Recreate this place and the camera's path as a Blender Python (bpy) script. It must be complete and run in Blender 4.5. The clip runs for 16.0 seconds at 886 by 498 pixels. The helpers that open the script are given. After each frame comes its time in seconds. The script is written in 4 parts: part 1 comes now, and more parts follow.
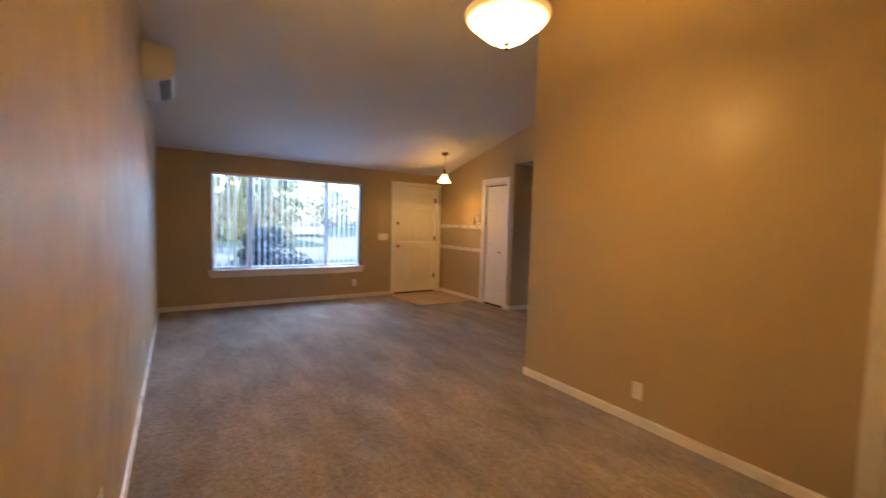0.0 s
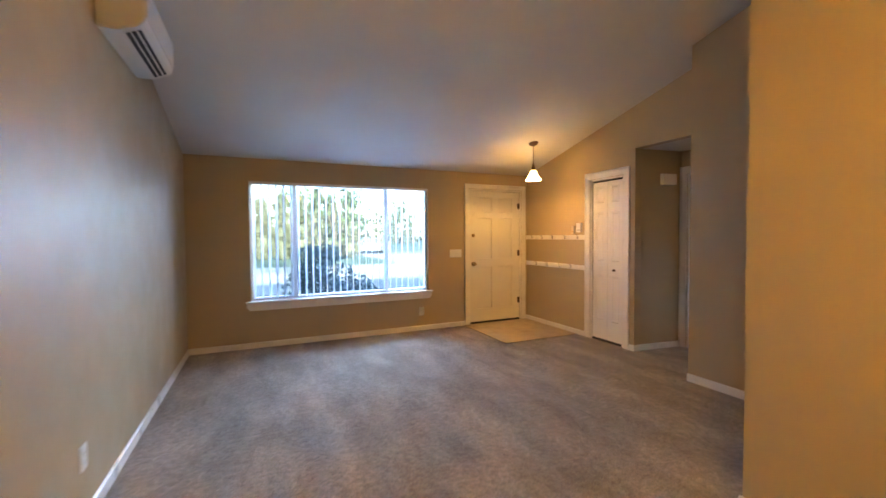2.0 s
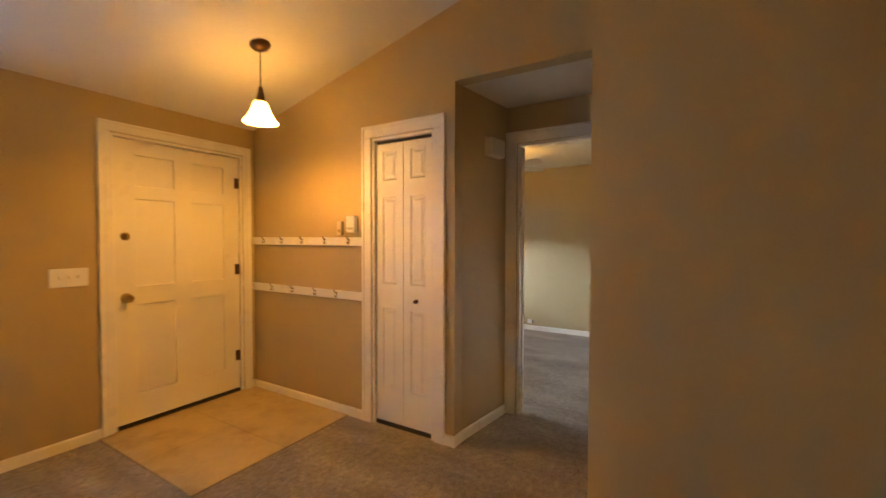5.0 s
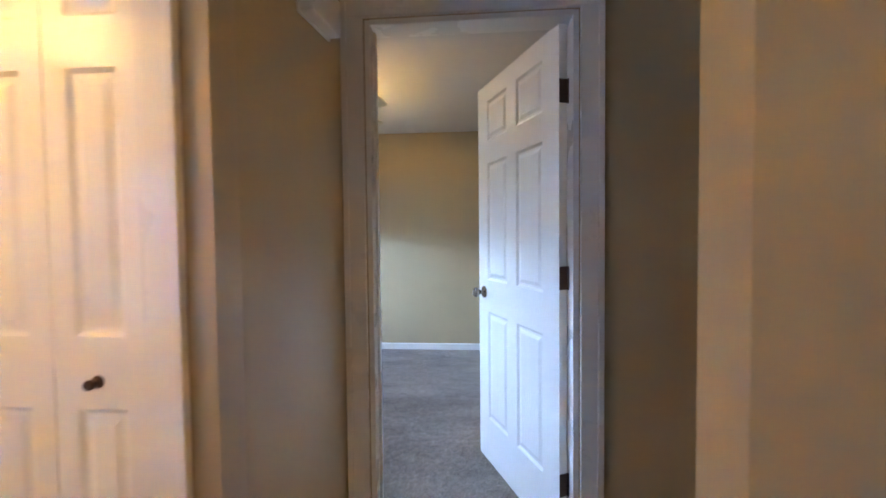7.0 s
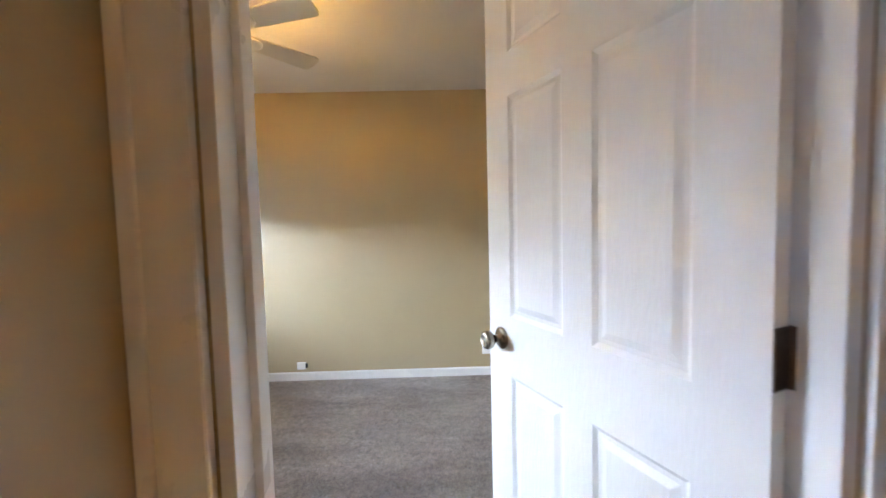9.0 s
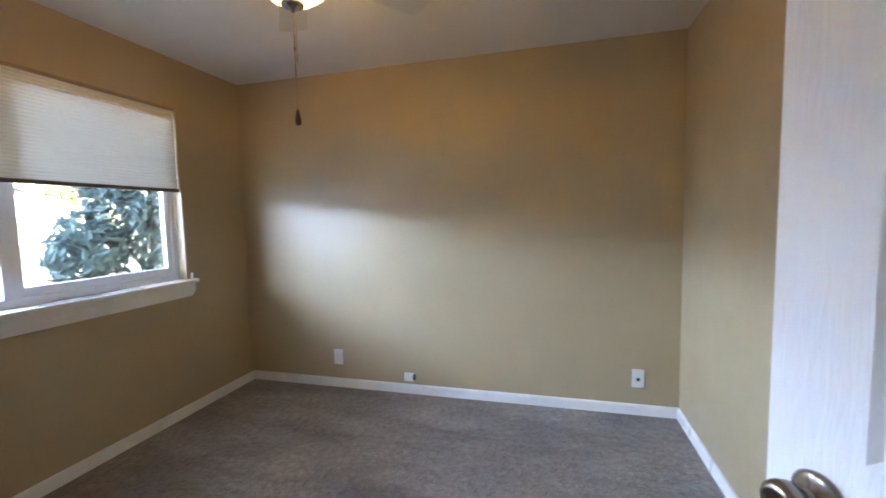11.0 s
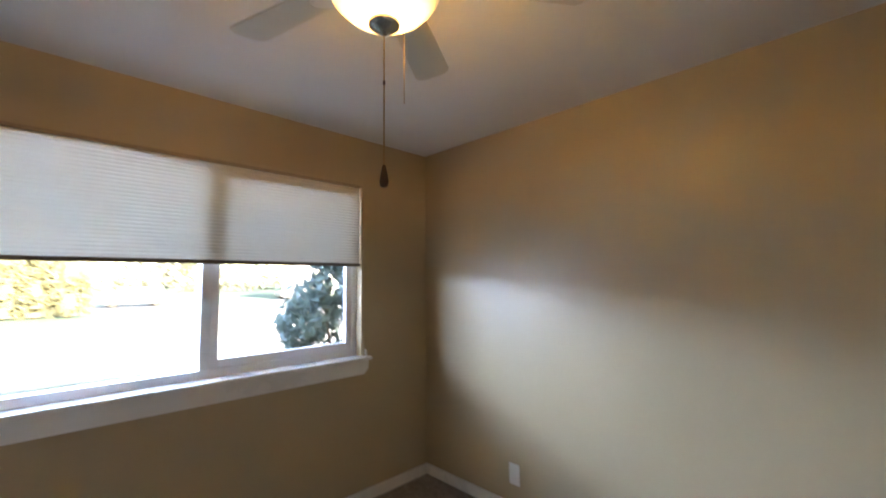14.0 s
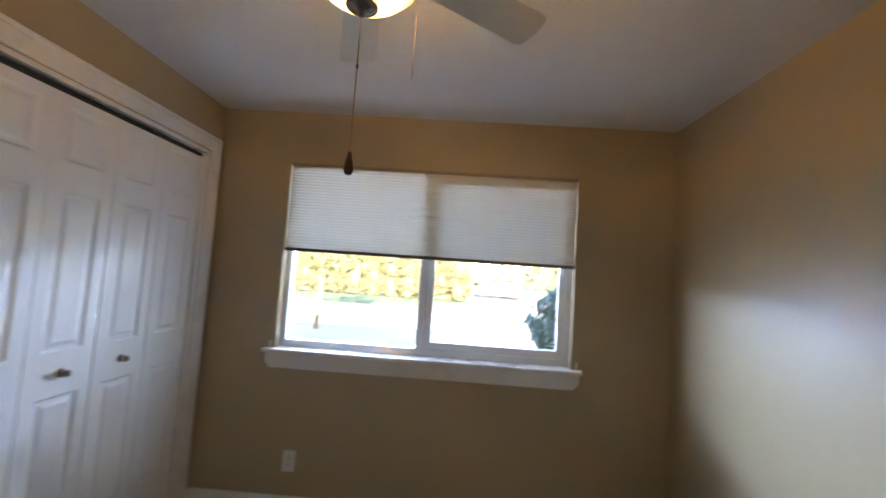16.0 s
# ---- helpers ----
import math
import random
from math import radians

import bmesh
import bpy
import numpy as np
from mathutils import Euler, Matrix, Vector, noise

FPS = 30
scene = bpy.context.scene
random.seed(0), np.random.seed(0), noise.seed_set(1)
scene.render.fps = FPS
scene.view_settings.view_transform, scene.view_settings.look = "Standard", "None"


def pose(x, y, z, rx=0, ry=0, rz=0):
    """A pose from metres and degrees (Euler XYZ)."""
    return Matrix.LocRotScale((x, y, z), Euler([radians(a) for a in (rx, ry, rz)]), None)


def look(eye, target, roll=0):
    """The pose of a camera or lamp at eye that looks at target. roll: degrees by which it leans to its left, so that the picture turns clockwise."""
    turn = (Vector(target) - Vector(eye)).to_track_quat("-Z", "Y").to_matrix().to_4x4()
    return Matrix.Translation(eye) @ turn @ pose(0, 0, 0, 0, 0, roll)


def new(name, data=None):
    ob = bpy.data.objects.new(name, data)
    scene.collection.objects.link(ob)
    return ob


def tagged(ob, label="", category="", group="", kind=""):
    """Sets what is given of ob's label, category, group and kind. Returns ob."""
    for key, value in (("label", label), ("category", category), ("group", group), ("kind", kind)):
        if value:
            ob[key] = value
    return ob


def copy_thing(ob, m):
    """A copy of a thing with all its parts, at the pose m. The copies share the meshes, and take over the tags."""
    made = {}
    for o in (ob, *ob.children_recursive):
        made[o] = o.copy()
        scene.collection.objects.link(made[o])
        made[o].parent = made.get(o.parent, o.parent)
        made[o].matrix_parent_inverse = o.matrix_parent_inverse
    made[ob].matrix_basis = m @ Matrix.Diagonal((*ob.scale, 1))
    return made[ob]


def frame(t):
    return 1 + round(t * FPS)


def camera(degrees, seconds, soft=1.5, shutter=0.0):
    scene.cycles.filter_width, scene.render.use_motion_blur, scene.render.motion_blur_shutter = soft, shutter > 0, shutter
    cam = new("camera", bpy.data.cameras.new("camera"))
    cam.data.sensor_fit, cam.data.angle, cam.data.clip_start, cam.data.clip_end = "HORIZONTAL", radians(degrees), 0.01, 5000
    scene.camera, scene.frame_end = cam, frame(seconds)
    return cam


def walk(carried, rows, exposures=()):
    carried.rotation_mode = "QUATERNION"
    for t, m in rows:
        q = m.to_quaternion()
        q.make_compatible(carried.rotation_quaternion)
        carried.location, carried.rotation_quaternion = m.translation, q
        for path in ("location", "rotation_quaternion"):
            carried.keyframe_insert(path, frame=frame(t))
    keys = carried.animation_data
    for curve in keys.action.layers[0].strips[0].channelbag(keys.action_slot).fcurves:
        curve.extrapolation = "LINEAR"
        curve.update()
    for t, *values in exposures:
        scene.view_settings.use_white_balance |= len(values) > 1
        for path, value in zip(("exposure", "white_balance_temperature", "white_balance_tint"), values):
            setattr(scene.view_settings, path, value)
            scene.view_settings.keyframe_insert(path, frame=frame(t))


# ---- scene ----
cam = camera(95.0, 16.0, 1.5, 0.4)
PATH = [
    (0, (-4.454, -6.849, 1.353), (-3.357, -5.181, 1.23), 1.7),
    (0.5, (-4.265, -6.561, 1.349), (-3.491, -4.719, 1.27), 2.0),
    (1, (-4.15, -6.232, 1.362), (-3.379, -4.39, 1.264), 0.4),
    (1.5, (-4.014, -5.842, 1.358), (-3.322, -3.969, 1.249), -0.1),
    (2, (-3.903, -5.394, 1.343), (-3.083, -3.571, 1.279), -0.4),
    (2.5, (-3.653, -5.034, 1.363), (-2.683, -3.286, 1.339), 1.3),
    (3, (-3.461, -4.664, 1.349), (-2.318, -3.024, 1.286), 0.6),
    (3.5, (-3.228, -4.283, 1.33), (-1.926, -2.765, 1.29), -0.1),
    (4, (-2.951, -3.941, 1.353), (-1.549, -2.516, 1.415), 0.1),
    (4.5, (-2.631, -3.611, 1.335), (-1.034, -2.408, 1.377), -0.6),
    (4.7, (-2.475, -3.492, 1.336), (-0.826, -2.361, 1.337), -0.3),
    (6.8, (-0.975, -2.66, 1.25), (1.004, -2.384, 1.17), -0.1),
    (7, (-0.848, -2.629, 1.239), (1.145, -2.472, 1.173), -0.6),
    (7.5, (-0.546, -2.546, 1.286), (1.451, -2.542, 1.193), -3.0),
    (8, (-0.24, -2.527, 1.271), (1.757, -2.602, 1.2), -1.3),
    (8.2, (-0.143, -2.522, 1.269), (1.852, -2.627, 1.174), -0.5),
    (10.3, (0.688, -2.452, 1.285), (2.664, -2.185, 1.129), -2.4),
    (10.5, (0.756, -2.447, 1.306), (2.719, -2.093, 1.161), -1.0),
    (11, (0.789, -2.359, 1.288), (2.716, -1.845, 1.130), -1.3),
    (11.5, (0.808, -2.373, 1.305), (2.600, -1.516, 1.077), -1.5),
    (12, (0.786, -2.433, 1.288), (2.521, -1.461, 1.074), -0.75),
    (12.5, (0.816, -2.470, 1.291), (2.485, -1.399, 1.092), -0.7),
    (13, (0.964, -2.455, 1.287), (2.589, -1.302, 1.126), -0.7),
    (13.5, (1.253, -2.341, 1.329), (2.821, -1.102, 1.270), -0.5),
    (14, (1.468, -2.286, 1.392), (2.864, -0.863, 1.546), -0.6),
    (14.5, (1.695, -2.322, 1.450), (2.742, -0.684, 1.921), 1.2),
    (15, (1.878, -2.358, 1.468), (2.825, -0.736, 2.155), 0.6),
    (15.5, (2.088, -2.347, 1.448), (2.583, -0.447, 1.828), 7.4),
    (16, (2.267, -2.413, 1.398), (2.190, -0.419, 1.530), 3.9),
]
walk(cam, [(t, look(eye, target, roll)) for t, eye, target, roll in PATH], exposures=((0.0, 3.6, 7400, 11), (1.0, 3.9, 7000, 9), (2.0, 4.05, 7300, 6), (3.0, 3.95, 8900, 9), (4.5, 3.95, 13000, 11), (7.0, 4.45, 6300, 4), (8.0, 4.9, 9000, 9), (10.5, 4.2, 7300, 9), (12.5, 4.3, 7000, 11), (13.5, 4.2, 7100, 11), (15.0, 3.48, 8000, 12), (16.0, 3.75, 7200, 10)))

# ---- light ----
world = bpy.data.worlds.new("sky")
scene.world = world
world.use_nodes = True
wn = world.node_tree.nodes
sky = wn.new("ShaderNodeTexSky")
sky.sky_type = "NISHITA"
sky.sun_disc = False
SUN_EL, SUN_AZ = radians(17), radians(170)      # azimuth clockwise from +y, seen from above
sky.sun_elevation, sky.sun_rotation = SUN_EL, SUN_AZ
wn["Background"].inputs["Strength"].default_value = 0.15
world.node_tree.links.new(sky.outputs[0], wn["Background"].inputs["Color"])

sun = new("sun", bpy.data.lights.new("sun", "SUN"))
sun.data.energy, sun.data.angle, sun.data.color = 5.0, radians(0.5), (1.0, 0.93, 0.82)
sun_from = Vector((math.sin(SUN_AZ) * math.cos(SUN_EL), math.cos(SUN_AZ) * math.cos(SUN_EL), math.sin(SUN_EL)))
sun.matrix_world = look(sun_from * 40, (0, 0, 0))

WARM = (1.0, 0.55, 0.16)


def bulb(name, x, y, z, watts, radius):
    ob = new(name, bpy.data.lights.new(name, "POINT"))
    ob.data.energy, ob.data.color, ob.data.shadow_soft_size = watts, WARM, radius
    ob.location = (x, y, z)
    return ob


bulb("dining_bulb", -3.10, -5.30, 2.335, 2.2, 0.04)
for turn in (-2, 142, 286):
    bulb("fan_bulb", 2.013 + 0.058 * math.cos(radians(turn)), -1.54 + 0.058 * math.sin(radians(turn)), 2.124, 0.42, 0.011)
bulb("entry_bulb", -0.634, -1.02, 2.10, 1.65, 0.025)


def skylight(name, x, y, z, wide, deep, target, watts, tint=(0.50, 0.72, 1.0)):
    """Stands in for daylight: an added, unseen area lamp outside a window, turned into the room."""
    ob = new(name, bpy.data.lights.new(name, "AREA"))
    ob.data.shape, ob.data.size, ob.data.size_y = "RECTANGLE", wide, deep
    ob.data.energy, ob.data.color = watts, tint
    ob.matrix_world = look((x, y, z), target)
    return ob


skylight("skylight_bedroom", 0.95, 1.50, 1.75, 3.7, 0.25, (2.3, -1.8, 0.5), 29.0, (0.37, 0.55, 1.0))
# added lamp far out in the yard, brightens the bedroom's deeper walls
skylight("skylight_yard", 4.4, 6.0, 2.30, 7.0, 0.50, (2.6, -2.0, 0.9), 42.0, (0.37, 0.55, 1.0))
skylight("skylight_living", -1.5, 1.20, 2.45, 2.6, 0.50, (-4.6, -3.2, 0.9), 31.0, (0.40, 0.58, 1.0))
# added lamp over the porch, brightens the living room's side wall
skylight("skylight_porch", -0.72, 1.20, 1.65, 0.76, 1.0, (-4.68, -3.4, 0.9), 34.0, (0.40, 0.58, 1.0))
# added lamp below the sill, stands in for light off the ground
skylight("groundlight_living", -2.865, 0.42, 0.28, 2.2, 0.40, (-2.865, -1.4, 2.0), 0.7, (0.50, 0.74, 1.0))

# ---- plan ----
LEFT, WIN_Y, GABLE = -4.68, 0.0, 0.0        # living room: outer side wall, window wall, entry wall
ORANGE, O_END, O_START = -1.79, -4.225, -6.485   # dining partition
DARK, D_END = -0.347, -2.952                # hall partition
RET = -2.060                                # end of the coat closet
HALL_X = 0.67                               # hall side of the bedroom door wall
BED_L, BED_R, BED_Y = 0.77, 3.525, -3.13    # bedroom
CEIL, HALL_Z = 2.345, 2.325
Z0, SLOPE = 2.29, 0.25                      # sloped ceiling: height at the window wall, rise per metre
BACK = -8.6
THICK = 0.16


# ---- material tools ----
def mat(name, base, rough=0.6, metal=0.0, spec=0.5):
    m = bpy.data.materials.new(name)
    m.use_nodes = True
    b = m.node_tree.nodes["Principled BSDF"]
    b.inputs["Base Color"].default_value = (*base, 1)
    b.inputs["Roughness"].default_value = rough
    b.inputs["Metallic"].default_value = metal
    b.inputs["Specular IOR Level"].default_value = spec
    return m, m.node_tree.nodes, m.node_tree.links, b


def noise_node(n, l, scale, detail=4.0, rough=0.55, stretch=None, space="Object"):
    co = n.new("ShaderNodeTexCoord")
    t = n.new("ShaderNodeTexNoise")
    t.inputs["Scale"].default_value, t.inputs["Detail"].default_value, t.inputs["Roughness"].default_value = scale, detail, rough
    if stretch:
        mp = n.new("ShaderNodeMapping")
        mp.inputs["Scale"].default_value = stretch
        l.new(co.outputs[space], mp.inputs["Vector"])
        l.new(mp.outputs[0], t.inputs["Vector"])
    else:
        l.new(co.outputs[space], t.inputs["Vector"])
    return t


def ramp(n, l, src, stops):
    r = n.new("ShaderNodeValToRGB")
    while len(r.color_ramp.elements) < len(stops):
        r.color_ramp.elements.new(0.5)
    for e, (p, c) in zip(r.color_ramp.elements, stops):
        e.position, e.color = p, (*c, 1)
    l.new(src, r.inputs["Fac"])
    return r


def bump(n, l, b, src, strength, distance, chain=None):
    bp = n.new("ShaderNodeBump")
    bp.inputs["Strength"].default_value, bp.inputs["Distance"].default_value = strength, distance
    l.new(src, bp.inputs["Height"])
    if chain:
        l.new(chain.outputs[0], bp.inputs["Normal"])
    l.new(bp.outputs[0], b.inputs["Normal"])
    return bp


def shade(c, k):
    return tuple(min(1, x * k) for x in c)


def painted(name, base, rough, grain=60, relief=0.0015, vary=0.06, spec=0.5, patch=1.3, rough_vary=0.12):
    """Paint with roller texture, faint patches and uneven gloss."""
    m, n, l, b = mat(name, base, rough, 0, spec)
    big = noise_node(n, l, patch, 3)
    r = ramp(n, l, big.outputs["Fac"], [(0.3, shade(base, 1 - vary)), (0.7, shade(base, 1 + vary))])
    l.new(r.outputs[0], b.inputs["Base Color"])
    rr = n.new("ShaderNodeMapRange")
    rr.inputs["From Min"].default_value, rr.inputs["From Max"].default_value = 0.3, 0.7
    rr.inputs["To Min"].default_value, rr.inputs["To Max"].default_value = rough - rough_vary, rough + rough_vary
    big2 = noise_node(n, l, patch * 3.1, 5)
    l.new(big2.outputs["Fac"], rr.inputs["Value"])
    l.new(rr.outputs[0], b.inputs["Roughness"])
    fine = noise_node(n, l, grain, 3)
    mid = noise_node(n, l, grain / 7, 2)
    first = bump(n, l, b, mid.outputs["Fac"], 0.25, relief * 3)
    bump(n, l, b, fine.outputs["Fac"], 0.35, relief, first)
    return m


WALL = painted("wall_paint", (0.430, 0.326, 0.182), 0.42, 75, 0.0012, 0.03, 0.5, 1.3, 0.09)
CEILING = painted("ceiling_paint", (0.66, 0.64, 0.60), 0.75, 90, 0.004, 0.03, 0.3)
TRIM = painted("trim_paint", (0.78, 0.75, 0.69), 0.32, 40, 0.0006, 0.03)
DOOR_PAINT = painted("door_paint", (0.80, 0.77, 0.70), 0.34, 55, 0.0005, 0.015, 0.5, 1.3, 0.04)
ENTRY_PAINT = painted("entry_door_paint", (0.76, 0.72, 0.64), 0.38, 40, 0.0008, 0.04)
PLASTIC = mat("white_plastic", (0.78, 0.76, 0.71), 0.35)[0]
VINYL = mat("window_vinyl", (0.80, 0.80, 0.80), 0.35)[0]
DARK_SLOT = mat("dark_slot", (0.02, 0.018, 0.015), 0.7)[0]
SLOT_GAP = mat("shadow_gap_rubber", (0.03, 0.025, 0.02), 0.8)[0]


def metal(name, base, rough):
    m, n, l, b = mat(name, base, rough, 1.0)
    t = noise_node(n, l, 140, 2)
    bump(n, l, b, t.outputs["Fac"], 0.08, 0.0008)
    return m


NICKEL = metal("brushed_nickel", (0.36, 0.31, 0.26), 0.27)
BRONZE = metal("dark_bronze", (0.10, 0.06, 0.04), 0.42)
def wood_grain(m):
    """Embossed vertical grain on moulded doors."""
    n, l = m.node_tree.nodes, m.node_tree.links
    b = n["Principled BSDF"]
    g = noise_node(n, l, 3.0, 3, 0.6, (9.0, 9.0, 0.9))
    w = n.new("ShaderNodeMath")
    w.operation = "SINE"
    k = n.new("ShaderNodeMath")
    k.operation = "MULTIPLY"
    k.inputs[1].default_value = 55
    l.new(g.outputs["Fac"], k.inputs[0])
    l.new(k.outputs[0], w.inputs[0])
    prev = b.inputs["Normal"].links[0].from_node
    bump(n, l, b, w.outputs[0], 0.16, 0.0012, prev)


wood_grain(DOOR_PAINT)
BRASS = metal("aged_brass", (0.42, 0.28, 0.12), 0.35)


def carpet():
    base = (0.285, 0.235, 0.188)
    m, n, l, b = mat("carpet", base, 0.95, 0, 0.15)
    tuft = noise_node(n, l, 85, 5, 0.78)
    tracks = noise_node(n, l, 2.1, 7, 0.68, (1.0, 0.55, 1.0))
    clump = noise_node(n, l, 28, 4, 0.65)
    c1 = ramp(n, l, tuft.outputs["Fac"], [(0.28, shade(base, 0.42)), (0.72, shade(base, 1.60))])
    c2 = ramp(n, l, tracks.outputs["Fac"], [(0.36, (0.72, 0.72, 0.72)), (0.64, (1.16, 1.16, 1.16))])
    c3 = ramp(n, l, clump.outputs["Fac"], [(0.32, (0.70, 0.70, 0.70)), (0.68, (1.26, 1.26, 1.26))])
    brush = noise_node(n, l, 5.0, 3, 0.6, (1.0, 0.3, 1.0))
    c4 = ramp(n, l, brush.outputs["Fac"], [(0.35, (0.80, 0.80, 0.80)), (0.62, (1.18, 1.18, 1.18))])
    col = c1
    for c in (c2, c3, c4):
        mx = n.new("ShaderNodeMix")
        mx.data_type, mx.blend_type = "RGBA", "MULTIPLY"
        mx.inputs["Factor"].default_value = 1
        l.new(col.outputs["Color"] if col is c1 else col.outputs["Result"], mx.inputs["A"])
        l.new(c.outputs["Color"], mx.inputs["B"])
        col = mx
    l.new(col.outputs["Result"], b.inputs["Base Color"])
    first = bump(n, l, b, clump.outputs["Fac"], 0.7, 0.02)
    bump(n, l, b, tuft.outputs["Fac"], 0.9, 0.010, first)
    b.inputs["Sheen Weight"].default_value = 0.25
    b.inputs["Sheen Roughness"].default_value = 0.5
    return m


CARPET = carpet()


# ---- mesh tools ----
def part(name, bm, material, parent=None, label="", smooth=False):
    me = bpy.data.meshes.new(name)
    bm.normal_update()
    bm.to_mesh(me)
    bm.free()
    me.materials.append(material)
    if smooth:
        for p in me.polygons:
            p.use_smooth = True
    ob = new(name, me)
    if parent:
        ob.parent = parent
    if label:
        ob["label"] = label
    return ob


def hub(name, m, label, category, group="", kind=""):
    """An empty at the base of a thing, which carries its parts."""
    ob = new(name)
    ob.empty_display_size = 0.05
    ob.matrix_basis = m
    return tagged(ob, label, category, group, kind)


def add_box(bm, lo, hi, bevel=0.0, m=None):
    x0, y0, z0 = lo
    x1, y1, z1 = hi
    mm = Matrix.Translation(((x0 + x1) / 2, (y0 + y1) / 2, (z0 + z1) / 2)) @ Matrix.Diagonal((abs(x1 - x0), abs(y1 - y0), abs(z1 - z0), 1))
    made = bmesh.ops.create_cube(bm, size=1, matrix=mm)["verts"]
    if bevel:
        es = list({e for v in made for e in v.link_edges})
        out = bmesh.ops.bevel(bm, geom=es, offset=bevel, segments=2, affect="EDGES", profile=0.6)
        made = list({v for f in out["faces"] for v in f.verts} | {v for v in made if v.is_valid})
    if m is not None:
        bmesh.ops.transform(bm, matrix=m, verts=made)
    return made


def box(lo, hi, bevel=0.0):
    bm = bmesh.new()
    add_box(bm, lo, hi, bevel)
    return bm


def add_lathe(bm, prof, seg=32, m=None):
    """Turn a profile of (radius, height) round the z axis."""
    rings = []
    for r, z in prof:
        if r < 1e-5:
            rings.append([bm.verts.new((0, 0, z))])
        else:
            rings.append([bm.verts.new((r * math.cos(2 * math.pi * i / seg), r * math.sin(2 * math.pi * i / seg), z)) for i in range(seg)])
    for a, b in zip(rings, rings[1:]):
        for i in range(seg):
            j = (i + 1) % seg
            if len(a) == 1 and len(b) == 1:
                continue
            if len(a) == 1:
                bm.faces.new((a[0], b[j], b[i]))
            elif len(b) == 1:
                bm.faces.new((a[i], a[j], b[0]))
            else:
                bm.faces.new((a[i], a[j], b[j], b[i]))
    if m is not None:
        bmesh.ops.transform(bm, matrix=m, verts=[v for r in rings for v in r])


def lathe(prof, seg=32, m=None):
    bm = bmesh.new()
    add_lathe(bm, prof, seg, m)
    bmesh.ops.recalc_face_normals(bm, faces=bm.faces)
    return bm


def tube(points, radius, seg=8):
    """A round rod through the points."""
    bm = bmesh.new()
    pts = [Vector(p) for p in points]
    rings = []
    for i, p in enumerate(pts):
        d = (pts[min(i + 1, len(pts) - 1)] - pts[max(i - 1, 0)]).normalized()
        side = d.cross(Vector((0, 0, 1)) if abs(d.z) < 0.9 else Vector((1, 0, 0))).normalized()
        up = side.cross(d)
        rings.append([bm.verts.new(p + radius * (math.cos(2 * math.pi * k / seg) * side + math.sin(2 * math.pi * k / seg) * up)) for k in range(seg)])
    for a, b in zip(rings, rings[1:]):
        for k in range(seg):
            bm.faces.new((a[k], a[(k + 1) % seg], b[(k + 1) % seg], b[k]))
    bm.faces.new(rings[0])
    bm.faces.new(rings[-1])
    bmesh.ops.recalc_face_normals(bm, faces=bm.faces)
    return bm


def prism(outline, axis, a, b):
    """A prism whose outline lies across the axis, from a to b."""
    bm = bmesh.new()
    place = {"x": lambda p, d: (d, p[0], p[1]), "y": lambda p, d: (p[0], d, p[1]), "z": lambda p, d: (p[0], p[1], d)}[axis]
    lo = [bm.verts.new(place(p, a)) for p in outline]
    hi = [bm.verts.new(place(p, b)) for p in outline]
    bm.faces.new(lo)
    bm.faces.new(hi)
    for i in range(len(outline)):
        j = (i + 1) % len(outline)
        bm.faces.new((lo[i], lo[j], hi[j], hi[i]))
    bmesh.ops.recalc_face_normals(bm, faces=bm.faces)
    return bm


def wall(name, axis, face, back, spans, top, holes=(), label="tan painted drywall wall"):
    """A wall across `axis` between the planes face and back, along the other axis over spans=(a, b), with holes (a, b, z0, z1)."""
    a, b = spans
    zt = top if callable(top) else (lambda v: top)
    bm = bmesh.new()
    cuts = sorted({a, b, *[h[0] for h in holes], *[h[1] for h in holes]})
    lo_x, hi_x = min(face, back), max(face, back)

    def slab(p, q, z0, z1p, z1q):
        vs = []
        for d in (lo_x, hi_x):
            for s, z in ((p, z0), (q, z0), (q, z1q), (p, z1p)):
                vs.append(bm.verts.new((d, s, z) if axis == "x" else (s, d, z)))
        for f in ((0, 1, 2, 3), (7, 6, 5, 4), (0, 4, 5, 1), (1, 5, 6, 2), (2, 6, 7, 3), (3, 7, 4, 0)):
            bm.faces.new([vs[i] for i in f])

    for p, q in zip(cuts, cuts[1:]):
        hs = sorted([h for h in holes if h[0] <= p + 1e-6 and h[1] >= q - 1e-6], key=lambda h: h[2])
        z = 0.0
        for h in hs:
            if h[2] > z:
                slab(p, q, z, h[2], h[2])
            z = h[3]
        slab(p, q, z, zt(p), zt(q))
    bmesh.ops.remove_doubles(bm, verts=bm.verts, dist=0.0005)
    bmesh.ops.recalc_face_normals(bm, faces=bm.faces)
    ob = part(name, bm, WALL)
    return tagged(ob, label, "wall", "", "structure")


def slope(y):
    return Z0 - SLOPE * y


# ---- shell ----
DOOR_X0, DOOR_X1, DOOR_H = -1.052, -0.112, 2.045      # front door opening
LW = (-4.03, -1.70, 0.56, 2.03)                       # living window
BW = (1.20, 2.97, 0.905, 2.04)                        # bedroom window
CC = (-1.905, -1.385, 2.045)                          # coat closet opening
BD = (-3.005, -2.225, 2.045)                          # bedroom door opening
BC = (-1.305, -0.125, 2.035)                          # bedroom closet opening

